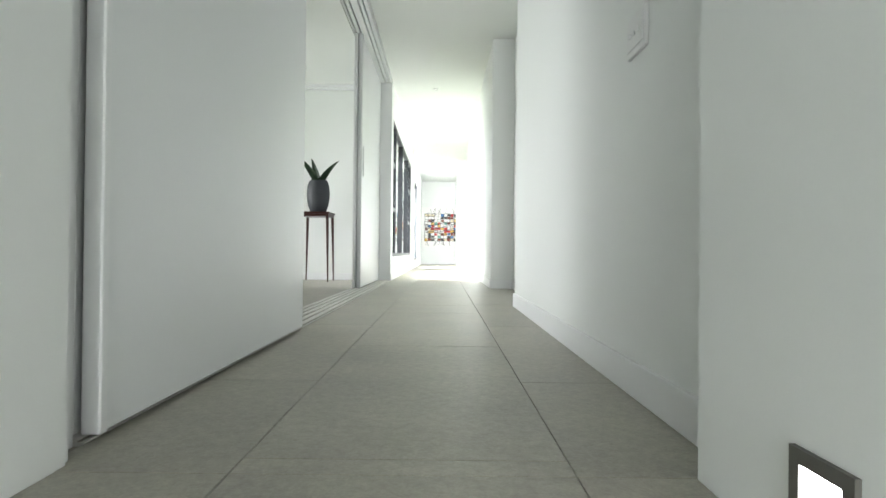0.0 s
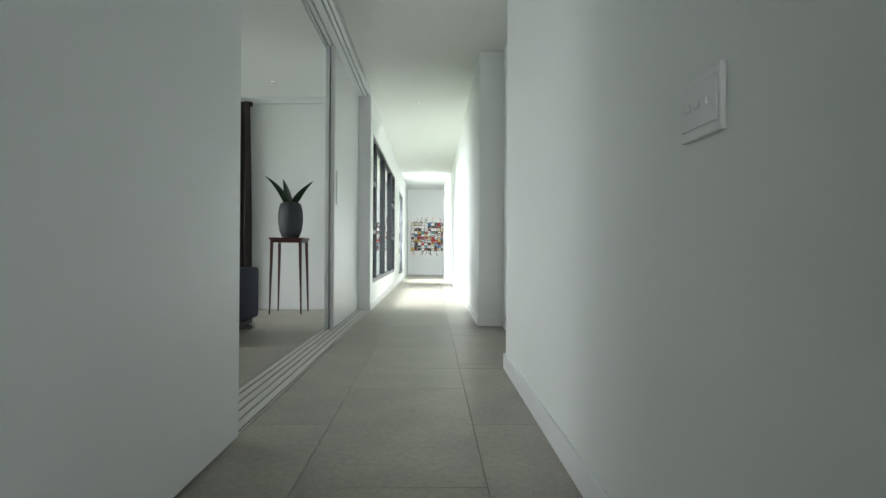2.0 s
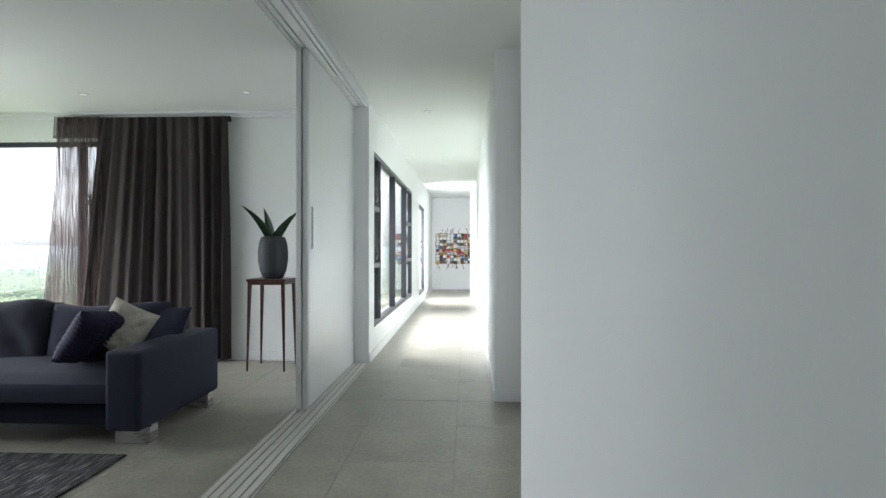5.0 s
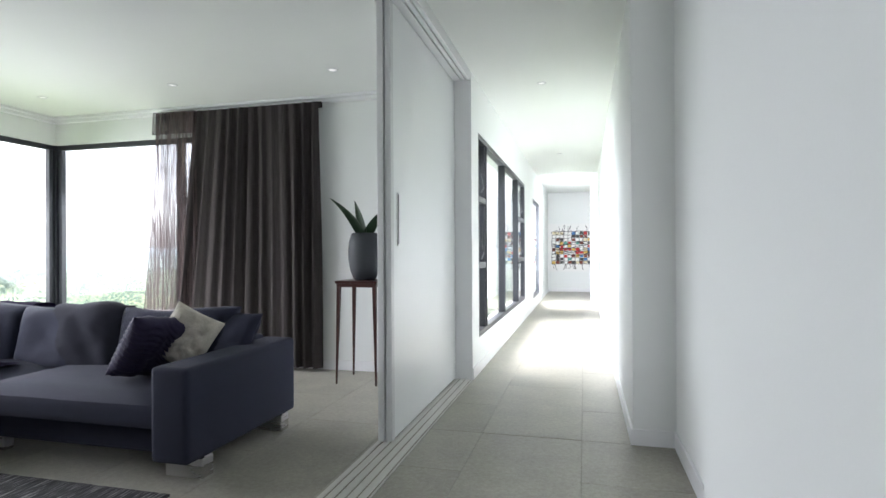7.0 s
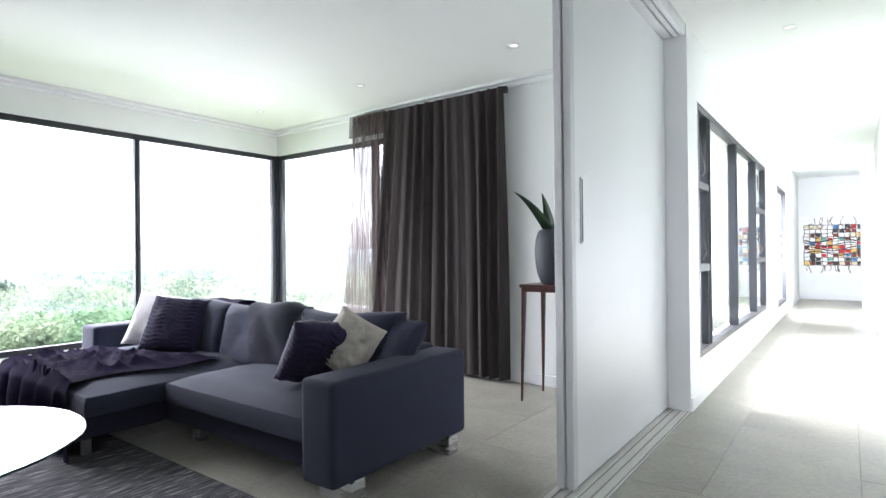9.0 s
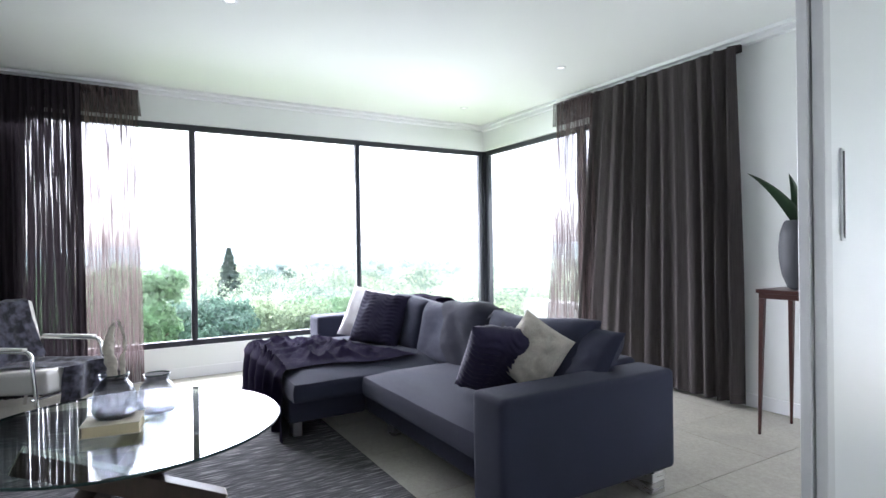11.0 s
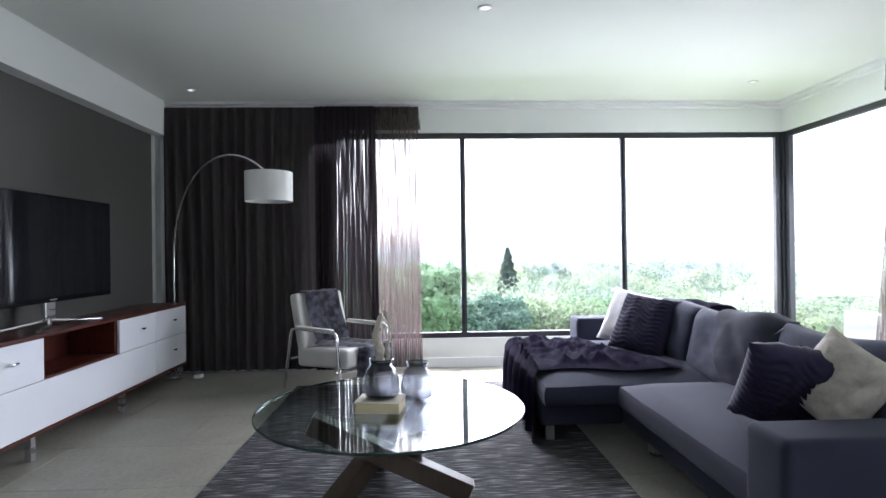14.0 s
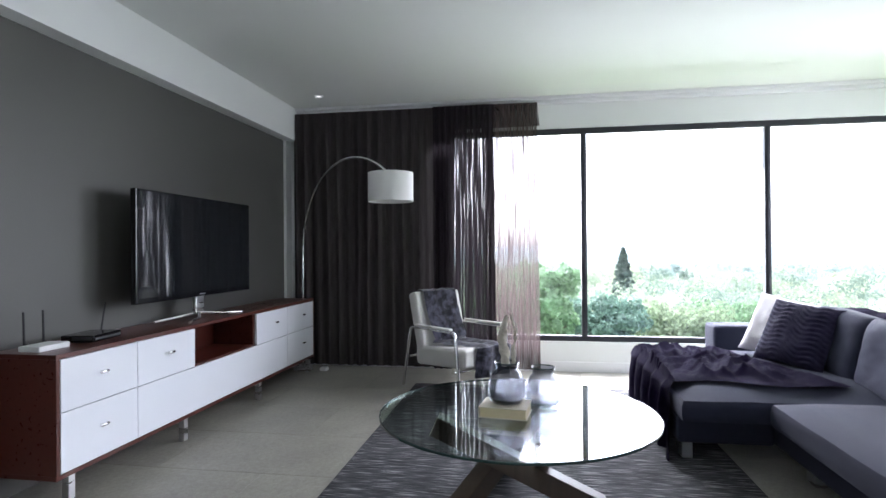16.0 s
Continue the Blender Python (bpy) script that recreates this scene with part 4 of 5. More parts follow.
def fur(u, v):
    s = 1.40 * v
    x = -0.02 + (u - 0.5) * 0.40 + 0.025 * math.sin(s * 5)
    k = 0.012 * noise.noise(Vector((x * 14, s * 14, 3)))
    if s < 0.16:
        return (x, -0.45 + s * 0.95, 0.893 + k - 0.10 * max(0, 0.06 - s) * 8)
    if s < 0.64:
        q = (s - 0.16) / 0.48
        return (x, -0.295 + 0.15 * q + k, 0.885 - 0.445 * q)
    q = s - 0.64
    if q < 0.50:
        return (x + 0.05 - 0.14 * q, -0.145 + q * 1.02, 0.430 + 0.012 * q + k + 0.010 * math.sin(x * 30))
    q -= 0.50
    return (x - 0.02, 0.385 + 0.02 * math.sin(x * 25) + k, 0.43 - q)


bm = sheet(30, 60, fur)
bmesh.ops.solidify(bm, geom=bm.faces, thickness=-0.018)
solo("fur_throw", bm, FUR, "mottled grey lilac fur throw over the armchair", "throw blanket", smooth=True, m=pose(-4.90, 1.28, 0, 0, 0, -40) @ Matrix.Scale(0.97, 4))

# ---- driftwood loop in the mouth of the jar ----
def driftwood():
    """A rough loop: one thick upright limb, one thin bent one, grown together at both ends."""
    bm = bmesh.new()
    for sd, wide, thick, ph in ((-1, 0.024, 0.019, 0.0), (1, 0.034, 0.012, 2.0)):
        pts, rad = [], []
        for i in range(17):
            t = i / 16
            pts.append((sd * wide * math.sin(math.pi * min(1, 0.10 + 0.86 * t)) ** 0.55 + 0.004 * math.sin(9 * t + ph), 0.006 * math.sin(7 * t + ph), (0.245 if sd < 0 else 0.255) * t))
            rad.append(thick * (0.8 + 0.35 * math.sin(3.1 * t + 0.4 + ph)) * (1 if t < 0.9 else 1 - (t - 0.9) * 4))
        tube(pts, rad, 12, bm)
    bmesh.ops.subdivide_edges(bm, edges=bm.edges, cuts=1, use_grid_fill=True)
    for v in bm.verts:
        v.co += 0.008 * noise.noise_vector(v.co * 55) + 0.005 * noise.noise_vector(v.co * 140)
        v.co.z = max(0, v.co.z)
    return bm


solo("sculpture", driftwood(), BONE, "pale rough driftwood loop standing on the glass jar", "sculpture", smooth=True, m=pose(-2.68, 1.795, 0.668, 0, 0, 80))

# ---- arc lamp ----
lamp = thing("floor_lamp", "chrome arc floor lamp with a white drum shade", "floor lamp", pose(-5.45, -0.44, 0))
sx, sy, sz = 1.04, 1.215, 1.748     # shade centre, from the base
part("base", lathe([(0.0, 0.0), (0.10, 0.0), (0.10, 0.03), (0.02, 0.04), (0.0, 0.04)], 32), STEEL, lamp, smooth=True)
arc = [(0, 0, 0.03), (0.0, 0.0, 0.6)]
for i in range(25):
    q = i / 24
    b0, b1, b2, b3 = (1 - q) ** 3, 3 * q * (1 - q) ** 2, 3 * q * q * (1 - q), q ** 3
    arc.append((0.62 * sx * b2 + sx * b3, 0.62 * sy * b2 + sy * b3, 1.15 * b0 + 2.05 * b1 + 2.32 * b2 + 1.84 * b3))
part("stem", tube(arc, 0.011, 10), CHROME, lamp, "thin curved chrome stem", True)
part("collar", tube([(0, 0, 0.95), (0, 0, 1.05)], 0.016), CHROME, lamp)
shade = part("shade", lathe([(0.183, 0.0), (0.186, 0.0), (0.186, 0.235), (0.183, 0.235), (0.183, 0.0)], 48, sx, sy, sz - 0.118), SHADE, lamp, "white drum lamp shade", True)
part("top_ring", lathe([(0.0, 0.222), (0.183, 0.222)], 40, sx, sy, sz - 0.118), SHADE, shade)
part("rod", tube([arc[-1], (sx, sy, sz + 0.09)], 0.008), CHROME, lamp)

# ---- television cabinet ----
CX0, CX1, CYF, CYB, CZ0, CZ1 = -5.39, -2.29, -0.30, -0.68, 0.15, 0.745
cab = thing("television_cabinet", "long mahogany cabinet with gloss white drawers on steel legs", "cabinet")
t = 0.022
for nm, d_ in (("top_panel", (CX0, CX1, CYB, CYF, CZ1 - t, CZ1)), ("bottom_panel", (CX0, CX1, CYB, CYF, CZ0, CZ0 + t)),
               ("side_panel", (CX0, CX0 + t, CYB, CYF, CZ0 + t, CZ1 - t)), ("side_panel", (CX1 - t, CX1, CYB, CYF, CZ0 + t, CZ1 - t)),
               ("back_panel", (CX0 + t, CX1 - t, CYB, CYB + 0.012, CZ0 + t, CZ1 - t)), ("shelf", (-4.18, -3.39, CYB + 0.012, CYF - 0.022, 0.455, 0.475)),
               ("divider", (-4.20, -4.18, CYB + 0.012, CYF - 0.022, 0.475, CZ1 - t)), ("divider", (-3.39, -3.37, CYB + 0.012, CYF - 0.022, 0.475, CZ1 - t))):
    part(nm, boxes(d_, r=0.0015, seg=1), MAHOGANY, cab)
zm = 0.465
g = 0.002


def drawer(x0, x1, z0, z1, handles):
    d = part("drawer", boxes((x0 + g, x1 - g, CYF - 0.018, CYF + 0.002, z0 + g, z1 - g), r=0.0015, seg=1), LACQUER, cab, "gloss white drawer front")
    for hx in handles:
        bm = lathe([(0.0, -0.030), (0.006, -0.029), (0.009, -0.02), (0.009, 0.02), (0.006, 0.029), (0.0, 0.030)], 12)
        part("handle", turned(bm, pose(hx, CYF + 0.024, (z0 + z1) / 2 + 0.02, 0, 90, 0)), CHROME, d, "small chrome bar handle", True)
        part("handle_post", tube([(hx, CYF + 0.002, (z0 + z1) / 2 + 0.02), (hx, CYF + 0.024, (z0 + z1) / 2 + 0.02)], 0.005, 8), CHROME, d)


IN0, IN1 = CX0 + 0.022, CX1 - 0.022
drawer(-2.83, IN1, zm, CZ1 - 0.024, (-2.56,))
drawer(-3.37, -2.83, zm, CZ1 - 0.024, (-3.10,))
drawer(-2.83, IN1, CZ0 + 0.024, zm, (-2.56,))
drawer(-4.77, -2.83, CZ0 + 0.024, zm, ())
drawer(IN0, -4.77, CZ0 + 0.024, zm, (-5.09,))
drawer(-4.77, -4.20, zm, CZ1 - 0.024, (-4.52,))
drawer(IN0, -4.77, zm, CZ1 - 0.024, (-5.09,))
for x in (-5.33, -4.30, -3.30, -2.40):
    for y in (CYF - 0.04, CYB + 0.05):
        x = min(x, -2.65) if y < -0.5 else x
        part("leg", boxes((x - 0.02, x + 0.02, y - 0.02, y + 0.02, 0, CZ0), r=0.002, seg=1), STEEL, cab, "square brushed steel leg")

tv = thing("television", "large black flat television on a splayed metal stand", "television", pose(-3.74, -0.50, CZ1))
part("screen_panel", boxes((-0.685, 0.685, -0.022, 0.018, 0.160, 0.880), r=0.006), BLACKGLOSS, tv)
part("screen", boxes((-0.668, 0.668, 0.018, 0.020, 0.195, 0.863)), SCREEN, tv, "dark reflecting screen")
part("maker_mark", boxes((-0.035, 0.035, 0.0182, 0.0192, 0.173, 0.181)), STEEL, tv)
part("neck", boxes((-0.05, 0.05, -0.03, 0.0, 0.03, 0.175), r=0.006), STEEL, tv)
for s in (-1, 1):
    for yy in (0.14, -0.12):
        part("stand_leg", tube([(0, -0.01, 0.04), (s * 0.14, yy * 0.6, 0.022), (s * 0.34, yy, 0.008)], [0.012, 0.010, 0.008], 8), STEEL, tv, "curved metal stand leg", True)

router = thing("router", "small white router with two black aerials on the cabinet", "router", pose(-2.43, -0.50, CZ1))
part("case", boxes((-0.09, 0.09, -0.06, 0.06, 0.0, 0.028), r=0.006), PLASTIC_W, router)
for x in (-0.05, 0.06):
    part("aerial", tube([(x, -0.055, 0.02), (x - 0.005, -0.065, 0.19)], [0.006, 0.005], 8), SEAL, router, "upright black aerial")
dec = thing("set_top_box", "flat black media box on the cabinet", "media box", pose(-2.73, -0.50, CZ1, 0, 0, 8))
part("case", boxes((-0.12, 0.12, -0.09, 0.09, 0.004, 0.04), r=0.006), BLACKGLOSS, dec)
part("front_strip", boxes((-0.11, 0.11, 0.0902, 0.0912, 0.014, 0.026)), SEAL, dec)
for sx_ in (-0.09, 0.09):
    part("foot", boxes((sx_ - 0.012, sx_ + 0.012, -0.06, 0.06, 0.0, 0.004)), SEAL, dec)
solo("power_cable", tube(rounded_path([(-2.82, -0.55, 0.761), (-2.93, -0.62, 0.752), (-2.99, -0.66, 0.81), (-3.05, -0.690, 0.92)], 0.03), 0.005, 8), SEAL, "thin black cable behind the media box", "cable", smooth=True)
solo("adapter", boxes((-5.47, -5.39, -0.24, -0.17, 0.0, 0.035), r=0.008), PLASTIC_W, "small white plastic adapter on the floor", "adapter")


# ---- the view outside ----
def foliage(name, col, scale, fine, island=0.55):
    """Leaves that let some light through."""
    m = mat(name, col, 0.7, var=0.36, scale=scale, fine=fine, island=island, warm=0.06, spec=0.2)
    n, l = m.node_tree.nodes, m.node_tree.links
    b = n["Principled BSDF"]
    tl, mx = n.new("ShaderNodeBsdfTranslucent"), n.new("ShaderNodeMixShader")
    mx.inputs[0].default_value = 0.45
    l.new(b.inputs["Base Color"].links[0].from_socket, tl.inputs["Color"])
    l.new(b.outputs[0], mx.inputs[1])
    l.new(tl.outputs[0], mx.inputs[2])
    l.new(mx.outputs[0], n["Material Output"].inputs["Surface"])
    return m


LEAVES = [foliage("foliage_" + k, c, 0.9, 4.0, 0.7) for k, c in (("bright", (0.21, 0.33, 0.19)), ("dark", (0.12, 0.20, 0.155)), ("mid", (0.25, 0.32, 0.20)))]
# the last two, for far woods, have distance haze mixed into the leaf colour
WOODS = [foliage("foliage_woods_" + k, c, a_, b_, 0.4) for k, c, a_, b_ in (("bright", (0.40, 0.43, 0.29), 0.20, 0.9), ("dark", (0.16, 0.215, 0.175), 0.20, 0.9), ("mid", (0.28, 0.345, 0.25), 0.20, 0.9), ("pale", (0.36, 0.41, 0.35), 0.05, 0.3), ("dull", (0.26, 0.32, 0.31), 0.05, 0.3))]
BARK = mat("grey_brown_bark", (0.11, 0.085, 0.065), 0.9, var=0.3, scale=6, fine=40, bump=0.6)
MEADOW = mat("valley_grass", (0.10, 0.15, 0.06), 0.9, var=0.35, scale=0.012, fine=0.2, warm=0.08)
rs = np.random.RandomState(7)


def ground_z(x, y):
    d = np.hypot(x + 5, y - 3)
    z = -3.2 - 9.5 * np.clip((d - 8) / 70, 0, 1) ** 0.8 - 9 * np.clip((d - 80) / 500, 0, 1)
    z = z + np.clip((d - 120) / 400, 0, 1) * (7 * np.sin(x * 0.011 + 1.3) * np.cos(y * 0.013) + 5 * np.sin(y * 0.006 + x * 0.004))
    z = z - 12 * np.clip((d - 20) / 600, 0, 1)
    return z


def leaf_mesh(centres, normals, size, rs_):
    """Small rough leaf quads at the centres, facing about along the normals."""
    n = len(centres)
    j = normals + rs_.normal(0, 0.5, (n, 3))
    j /= np.linalg.norm(j, axis=1)[:, None]
    a = np.cross(j, rs_.normal(0, 1, (n, 3)))
    a /= np.linalg.norm(a, axis=1)[:, None] + 1e-9
    b = np.cross(j, a)
    s = size * rs_.uniform(0.55, 1.25, (n, 1))
    quad = np.stack([centres - a * s - b * s * 0.5, centres + a * s * 0.4 - b * s * 0.7, centres + a * s * 1.1 + b * s * 0.3, centres - a * s * 0.3 + b * s * 0.75], 1)
    return quad.reshape(-1, 3), np.arange(4 * n).reshape(-1, 4)


def crown(x, y, z, r, h, leaves, rs_, lobes=8):
    """Points and outward normals over an uneven crown of several lobes."""
    k = rs_.randint(0, lobes, leaves)
    lc = np.stack([rs_.uniform(-0.62, 0.62, lobes) * r, rs_.uniform(-0.62, 0.62, lobes) * r, rs_.uniform(0.30, 0.82, lobes) * h], 1)
    lr = rs_.uniform(0.32, 0.55, lobes) * r * (8 / lobes) ** 0.42
    d = rs_.normal(0, 1, (leaves, 3))
    d[:, 2] = np.abs(d[:, 2]) * 0.9 - 0.25
    d /= np.linalg.norm(d, axis=1)[:, None]
    p = lc[k] + d * (lr[k] * rs_.uniform(0.72, 1.06, leaves))[:, None]
    return p + np.array([x, y, z]), d


def from_arrays(name, v, f, material):
    me = bpy.data.meshes.new(name)
    me.from_pydata(v.tolist(), [], f.tolist())
    me.materials.append(material)
    return new(name, me)


def tree(x, y, r, top, material, label, leaves=2600, size=0.16):
    base = float(ground_z(np.array(x), np.array(y)))
    h = top - base
    t = thing("tree", label, "tree", pose(x, y, base))
    part("trunk", tube([(0, 0, -0.3), (0.1, 0.05, h * 0.25), (-0.05, 0.1, h * 0.5), (0.05, 0, h * 0.75)], [0.22, 0.17, 0.12, 0.05], 8), BARK, t, smooth=True)
    for k in range(5):
        a = k * 1.26
        part("limb", tube([(0, 0.05, h * (0.3 + 0.07 * k)), (r * 0.35 * math.cos(a), r * 0.35 * math.sin(a), h * (0.45 + 0.06 * k)), (r * 0.6 * math.cos(a), r * 0.6 * math.sin(a), h * (0.55 + 0.06 * k))], [0.09, 0.06, 0.02], 6), BARK, t, smooth=True)
    p, d = crown(0, 0, h * 0.30, r, h * 0.74, leaves, rs, 46)
    c = from_arrays("crown", *leaf_mesh(p, d, size, rs), material)
    c.parent = t


tree(-19.5, 1.6, 2.6, 0.75, LEAVES[0], "bushy bright green tree close below the window", 14000, 0.095)
tree(-24.0, 4.7, 2.6, -0.9, LEAVES[1], "rounded dark green tree below the window", 9000, 0.09)
tree(-27.0, 8.6, 3.0, -1.3, LEAVES[2], "spreading light green tree below the window", 8000, 0.10)
tree(-30.0, 13.0, 3.4, -1.4, LEAVES[0], "spreading yellow green tree below the window", 8000, 0.10)
tree(-22.0, 11.0, 2.4, -2.2, LEAVES[1], "low dark green tree below the window", 7000, 0.09)
tree(-26.0, 19.0, 3.2, -2.0, LEAVES[2], "broad green tree below the corner window", 6000, 0.11)
tree(-20.0, 24.0, 3.0, -2.2, LEAVES[0], "broad bright green tree below the side window", 6000, 0.11)
tree(-13.0, 27.0, 3.0, -2.0, LEAVES[1], "dark green tree below the side window", 6000, 0.11)

# conifer, its needle colour paled a little to stand for haze
px_, py_ = -60.0, 11.5
pb = float(ground_z(np.array(px_), np.array(py_)))
pine = thing("conifer", "tall narrow dark conifer rising above the valley woods", "tree", pose(px_, py_, pb))
ph_ = 1.35 - pb
part("trunk", tube([(0, 0, -0.3), (0, 0, ph_ * 0.5), (0, 0, ph_)], [0.25, 0.16, 0.02], 8), BARK, pine, smooth=True)
n_ = 5200
u_ = rs.uniform(0, 1, n_) ** 0.75
rad_ = 2.7 * (1 - u_) ** 0.8 + 0.06
tier = 0.72 + 0.35 * np.abs(np.sin(u_ * 42))
an_ = rs.uniform(0, 2 * np.pi, n_)
rr_ = rad_ * tier * rs.uniform(0.55, 1.0, n_)
pp = np.stack([rr_ * np.cos(an_), rr_ * np.sin(an_), ph_ * (1 - (1 - u_) * 0.93) - 0.25 * rr_], 1)
dd = np.stack([np.cos(an_), np.sin(an_), np.full(n_, 0.3)], 1)
c = from_arrays("crown", *leaf_mesh(pp, dd, 0.19, rs), mat("conifer_needles", (0.055, 0.085, 0.065), 0.75, var=0.3, scale=0.6, fine=4, island=0.6))
c.parent = pine

# woods over the valley, near and far; the far ones coloured paler for haze
store = {k: [[], [], 0] for k in ("near_bright", "near_dark", "near_mid", "far_bright", "far_dark")}
for i in range(2700):
    ring = rs.uniform(0, 1) ** 1.5
    d = 30 + 760 * ring
    a = rs.uniform(radians(94), radians(197))
    x, y = -5 + d * math.cos(a), 3 + d * math.sin(a)
    if abs(math.atan2(y - 2, -x) - math.atan2(py_ - 2, -px_)) < 0.035 and d < 70:
        continue
    r = rs.uniform(2.0, 4.8) * (1 + 0.8 * ring)
    h = r * rs.uniform(1.0, 1.6)
    swell = 1.0 + 0.14 * math.sin(a * 7 + d * 0.012) + 0.10 * math.sin(a * 17 + d * 0.03)
    gz = 1.1 - d * (0.030 * swell + 0.125 * math.exp(-d / 45)) * rs.uniform(0.9, 1.4) - 1.25 * h
    nl = int(1300 if d < 60 else 750 if d < 120 else 270 if d < 250 else 95)
    p, dn = crown(x, y, gz, r * 1.15, h * 1.25, nl, rs, 7)
    v, f = leaf_mesh(p, dn, 0.10 if d < 60 else 0.16 if d < 120 else 0.36 if d < 250 else 0.85, rs)
    pick = rs.randint(0, 5)
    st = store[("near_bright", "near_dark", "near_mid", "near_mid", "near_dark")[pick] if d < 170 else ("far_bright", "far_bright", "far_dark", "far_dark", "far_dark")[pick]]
    st[0].append(v)
    st[1].append(f + st[2])
    st[2] += len(v)
for k, mt, label in (("near_bright", WOODS[0], "bright yellow green trees among the valley woods"), ("near_dark", WOODS[1], "dark blue green trees among the valley woods"), ("near_mid", WOODS[2], "green bushy woods covering the valley below"), ("far_bright", WOODS[3], "pale green distant woods across the valley, haze in the colour"), ("far_dark", WOODS[4], "dull blue green distant woods across the valley, haze in the colour")):
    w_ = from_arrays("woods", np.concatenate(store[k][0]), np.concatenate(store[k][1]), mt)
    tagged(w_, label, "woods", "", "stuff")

# the ground, out to the horizon
rings = [7, 12, 18, 26, 36, 50, 70, 95, 130, 180, 240, 320, 420, 560, 750, 1000, 1300, 1700, 2200, 2900, 3700, 4600]
seg = 120
gv, gf = [(-5.0, 3.0, -3.2)], []
for k, d in enumerate(rings):
    for i in range(seg):
        a = 2 * math.pi * i / seg
        x, y = -5 + d * math.cos(a), 3 + d * math.sin(a)
        gv.append((x, y, float(ground_z(np.array(x), np.array(y)))))
bmg = bmesh.new()
vv = [bmg.verts.new(p) for p in gv]
for i in range(seg):
    bmg.faces.new((vv[0], vv[1 + i], vv[1 + (i + 1) % seg]))
for k in range(len(rings) - 1):
    o, q = 1 + k * seg, 1 + (k + 1) * seg
    for i in range(seg):
        j = (i + 1) % seg
        bmg.faces.new((vv[o + i], vv[q + i], vv[q + j], vv[o + j]))
structure("ground", bmg, MEADOW, "green valley floor rolling out to hazy hills", "ground", True)

# hills on the skyline, distance haze painted in as paler, bluer base colours
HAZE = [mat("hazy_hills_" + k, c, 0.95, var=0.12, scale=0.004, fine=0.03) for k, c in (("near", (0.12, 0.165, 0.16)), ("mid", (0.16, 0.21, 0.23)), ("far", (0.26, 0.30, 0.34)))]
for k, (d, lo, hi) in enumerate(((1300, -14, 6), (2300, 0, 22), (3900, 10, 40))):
    bm = bmesh.new()
    prev = None
    for i in range(181):
        a = radians(80 + 130 * i / 180)
        x, y = -5 + d * math.cos(a), 3 + d * math.sin(a)
        z = lo + (hi - lo) * (0.5 + 0.5 * noise.noise(Vector((i * 0.07, k * 5.0, 0))) + 0.18 * noise.noise(Vector((i * 0.3, k * 3.0, 2))))
        cur = (bm.verts.new((x * 0.9, y * 0.9, -60)), bm.verts.new((x, y, z)), bm.verts.new((x * 1.1, y * 1.1, -60)))
        if prev:
            bm.faces.new((prev[0], cur[0], cur[1], prev[1]))
            bm.faces.new((prev[1], cur[1], cur[2], prev[2]))
        prev = cur
    structure("backdrop_hills", bm, HAZE[k], "pale hills along the far skyline, haze painted into their colour", "hills", True)

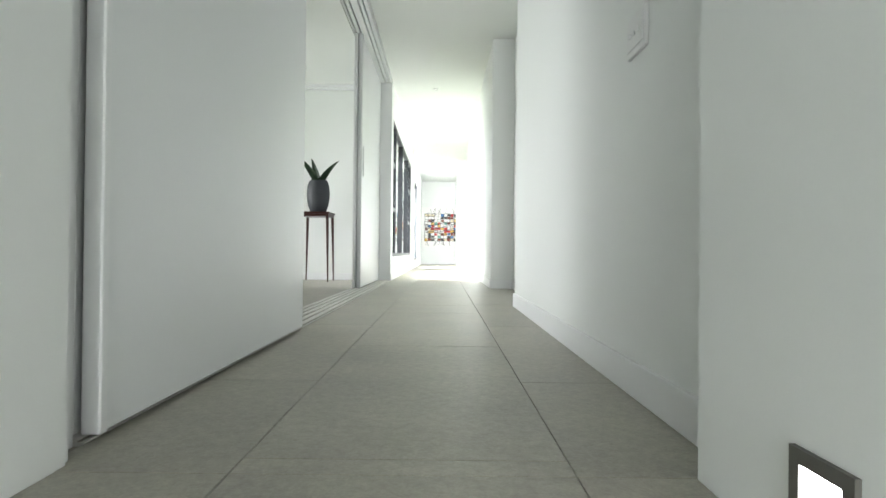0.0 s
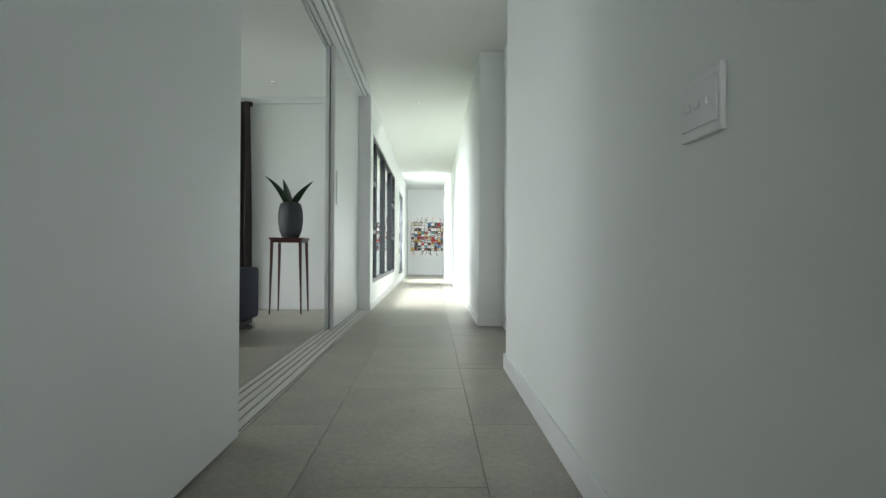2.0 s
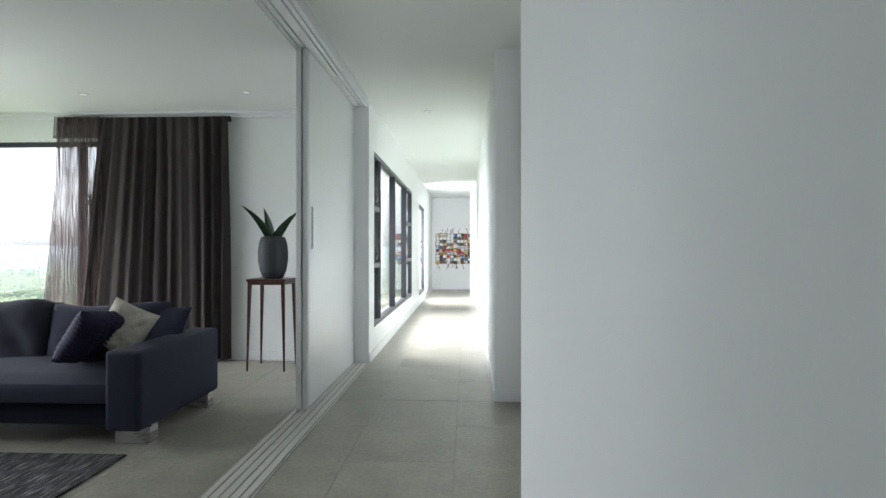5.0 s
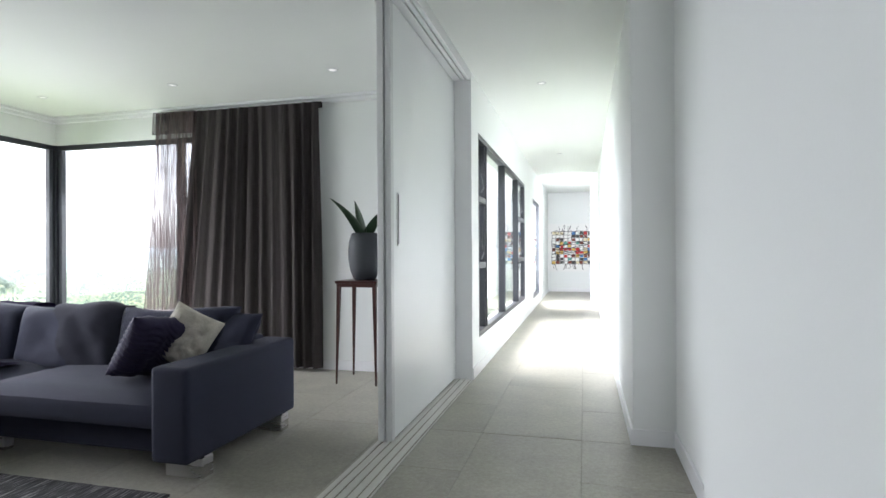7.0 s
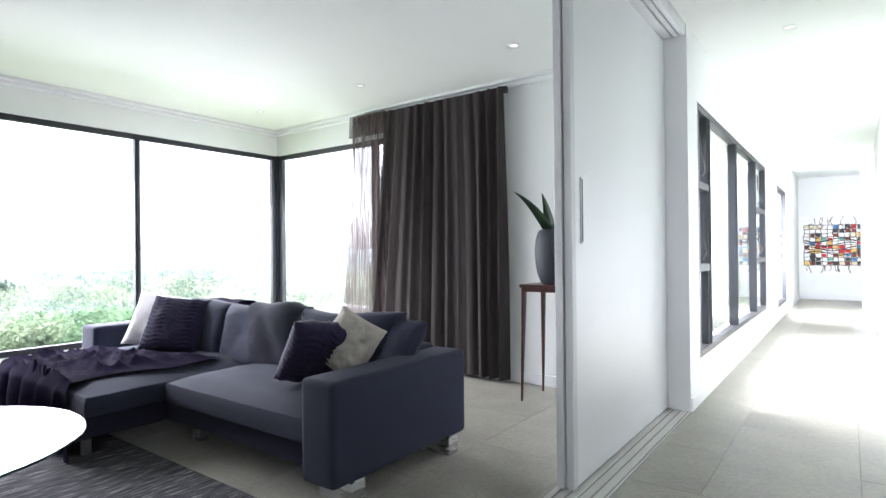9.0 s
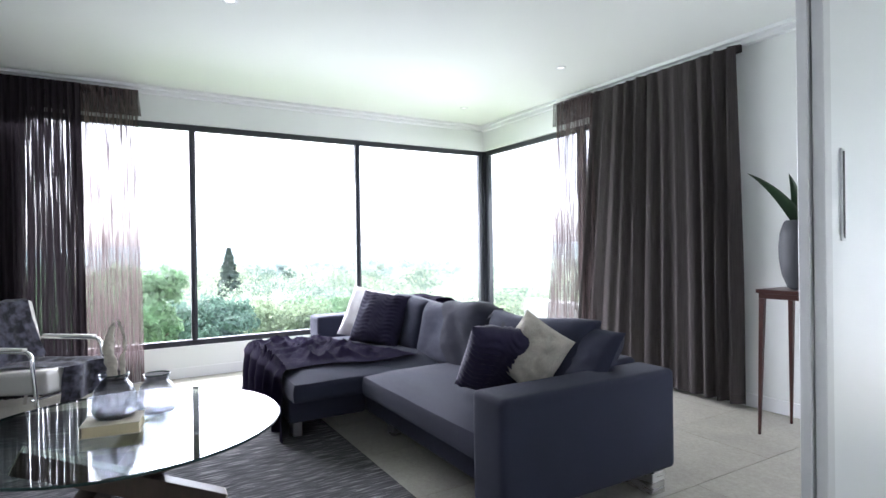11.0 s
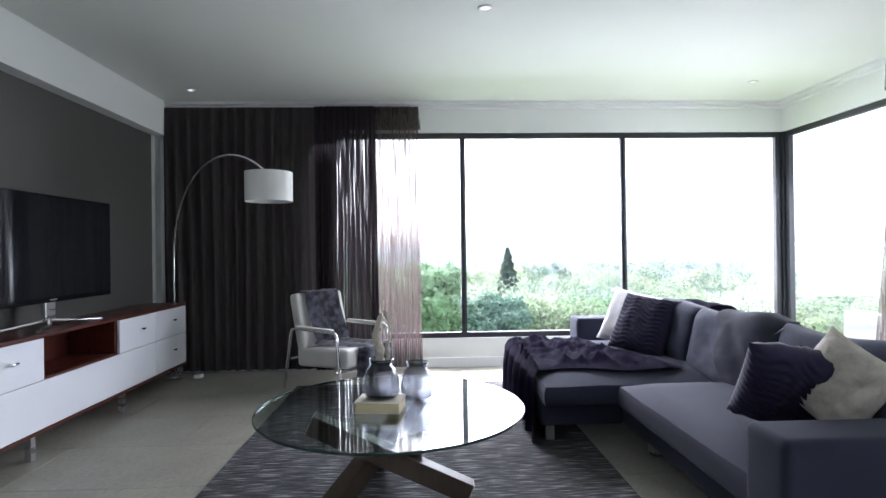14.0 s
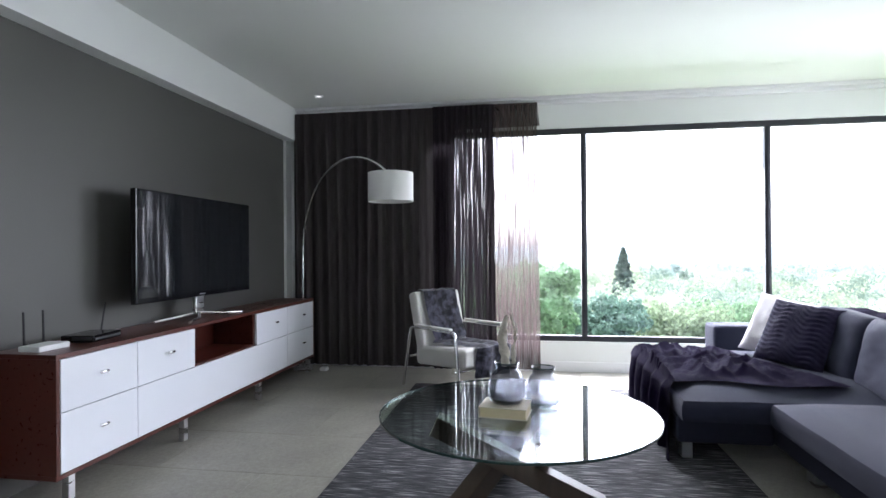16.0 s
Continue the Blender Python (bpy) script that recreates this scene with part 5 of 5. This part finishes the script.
# white houses among the trees
HOUSEW = mat("white_house_wall", (0.72, 0.70, 0.66), 0.8, var=0.06, scale=0.5, fine=6)
ROOF = mat("grey_house_roof", (0.30, 0.27, 0.25), 0.8, var=0.15, scale=0.6, fine=8)
for hx, hy, hw, hd, hh, turn in ((-62, 66, 9, 6, 4.5, 20), (-78, 70, 11, 6, 3.6, -10), (-90, 88, 12, 7, 5.0, 35), (-55, 84, 9, 6, 4.0, 5), (-150, 60, 14, 8, 4.5, 15), (-118, 36, 10, 7, 4.0, -20)):
    hz = float(ground_z(np.array(hx), np.array(hy))) + 2.6
    ho = thing("house", "small pale house with a low roof among trees", "house", pose(hx, hy, hz, 0, 0, turn), "far houses")
    part("wall", boxes((-hw / 2, hw / 2, -hd / 2, hd / 2, -3.0, hh)), HOUSEW, ho)
    bm = bmesh.new()
    for v in box(bm, -hw / 2 - 0.4, hw / 2 + 0.4, -hd / 2 - 0.4, hd / 2 + 0.4, hh, hh + 1.4):
        if v.co.z > hh + 1:
            v.co.y *= 0.05
    part("roof", bm, ROOF, ho)
    for k in (-1, 0, 1):
        for f_ in (-1, 1):
            part("window", boxes((k * hw * 0.3 - 0.6, k * hw * 0.3 + 0.6, f_ * hd / 2 - 0.03, f_ * hd / 2 + 0.03, hh - 2.2, hh - 0.8)), ALU, ho)

structure("parapet", boxes((-8.3, -5.6, 8.6, 8.9, -4.4, 0.20), r=0.01), mat("grey_rendered_parapet", (0.30, 0.30, 0.30), 0.8, var=0.08), "grey rendered low wall outside the side window", "parapet")


# ---- floor tiles ----
TWID, TLEN, JT = 0.632, 1.30, 0.0022
tile_meshes = {}


def tile(x0, x1, y0, y1):
    key = (round(x1 - x0, 3), round(y1 - y0, 3))
    if key not in tile_meshes:
        bm = boxes((-key[0] / 2, key[0] / 2, -key[1] / 2, key[1] / 2, -0.010, 0.0), r=0.0012, seg=1)
        me = bpy.data.meshes.new("tile")
        bm.to_mesh(me)
        bm.free()
        me.materials.append(TILE)
        tile_meshes[key] = me
    ob = new("tile", tile_meshes[key])
    ob.location = ((x0 + x1) / 2, (y0 + y1) / 2, 0)
    ob.parent = FLOOR


def lay(xa, xb, ya, yb):
    for k in range(-12, 5):
        x0, x1 = max(xa, -0.345 + TWID * k), min(xb, -0.345 + TWID * (k + 1))
        if x1 - x0 < 0.02:
            continue
        off = -0.87 + (0.65 if (k % 2) else 0.0)
        for j in range(-3, 16):
            y0, y1 = max(ya, off + TLEN * j), min(yb, off + TLEN * (j + 1))
            if y1 - y0 < 0.02:
                continue
            tile(x0 + JT / 2, x1 - JT / 2, y0 + JT / 2, y1 - JT / 2)


lay(X_WIN, X_TRACK0, Y_TV, Y_SIDE)
lay(X_TRACK1, X_R, Y_NEAR, Y_REC0)
lay(X_L, X_NEAR, Y_STEP, Y_NEAR)
lay(X_TRACK1, X_REC, Y_REC0, Y_REC1)
lay(X_TRACK1, X_R, Y_REC1, Y_END)
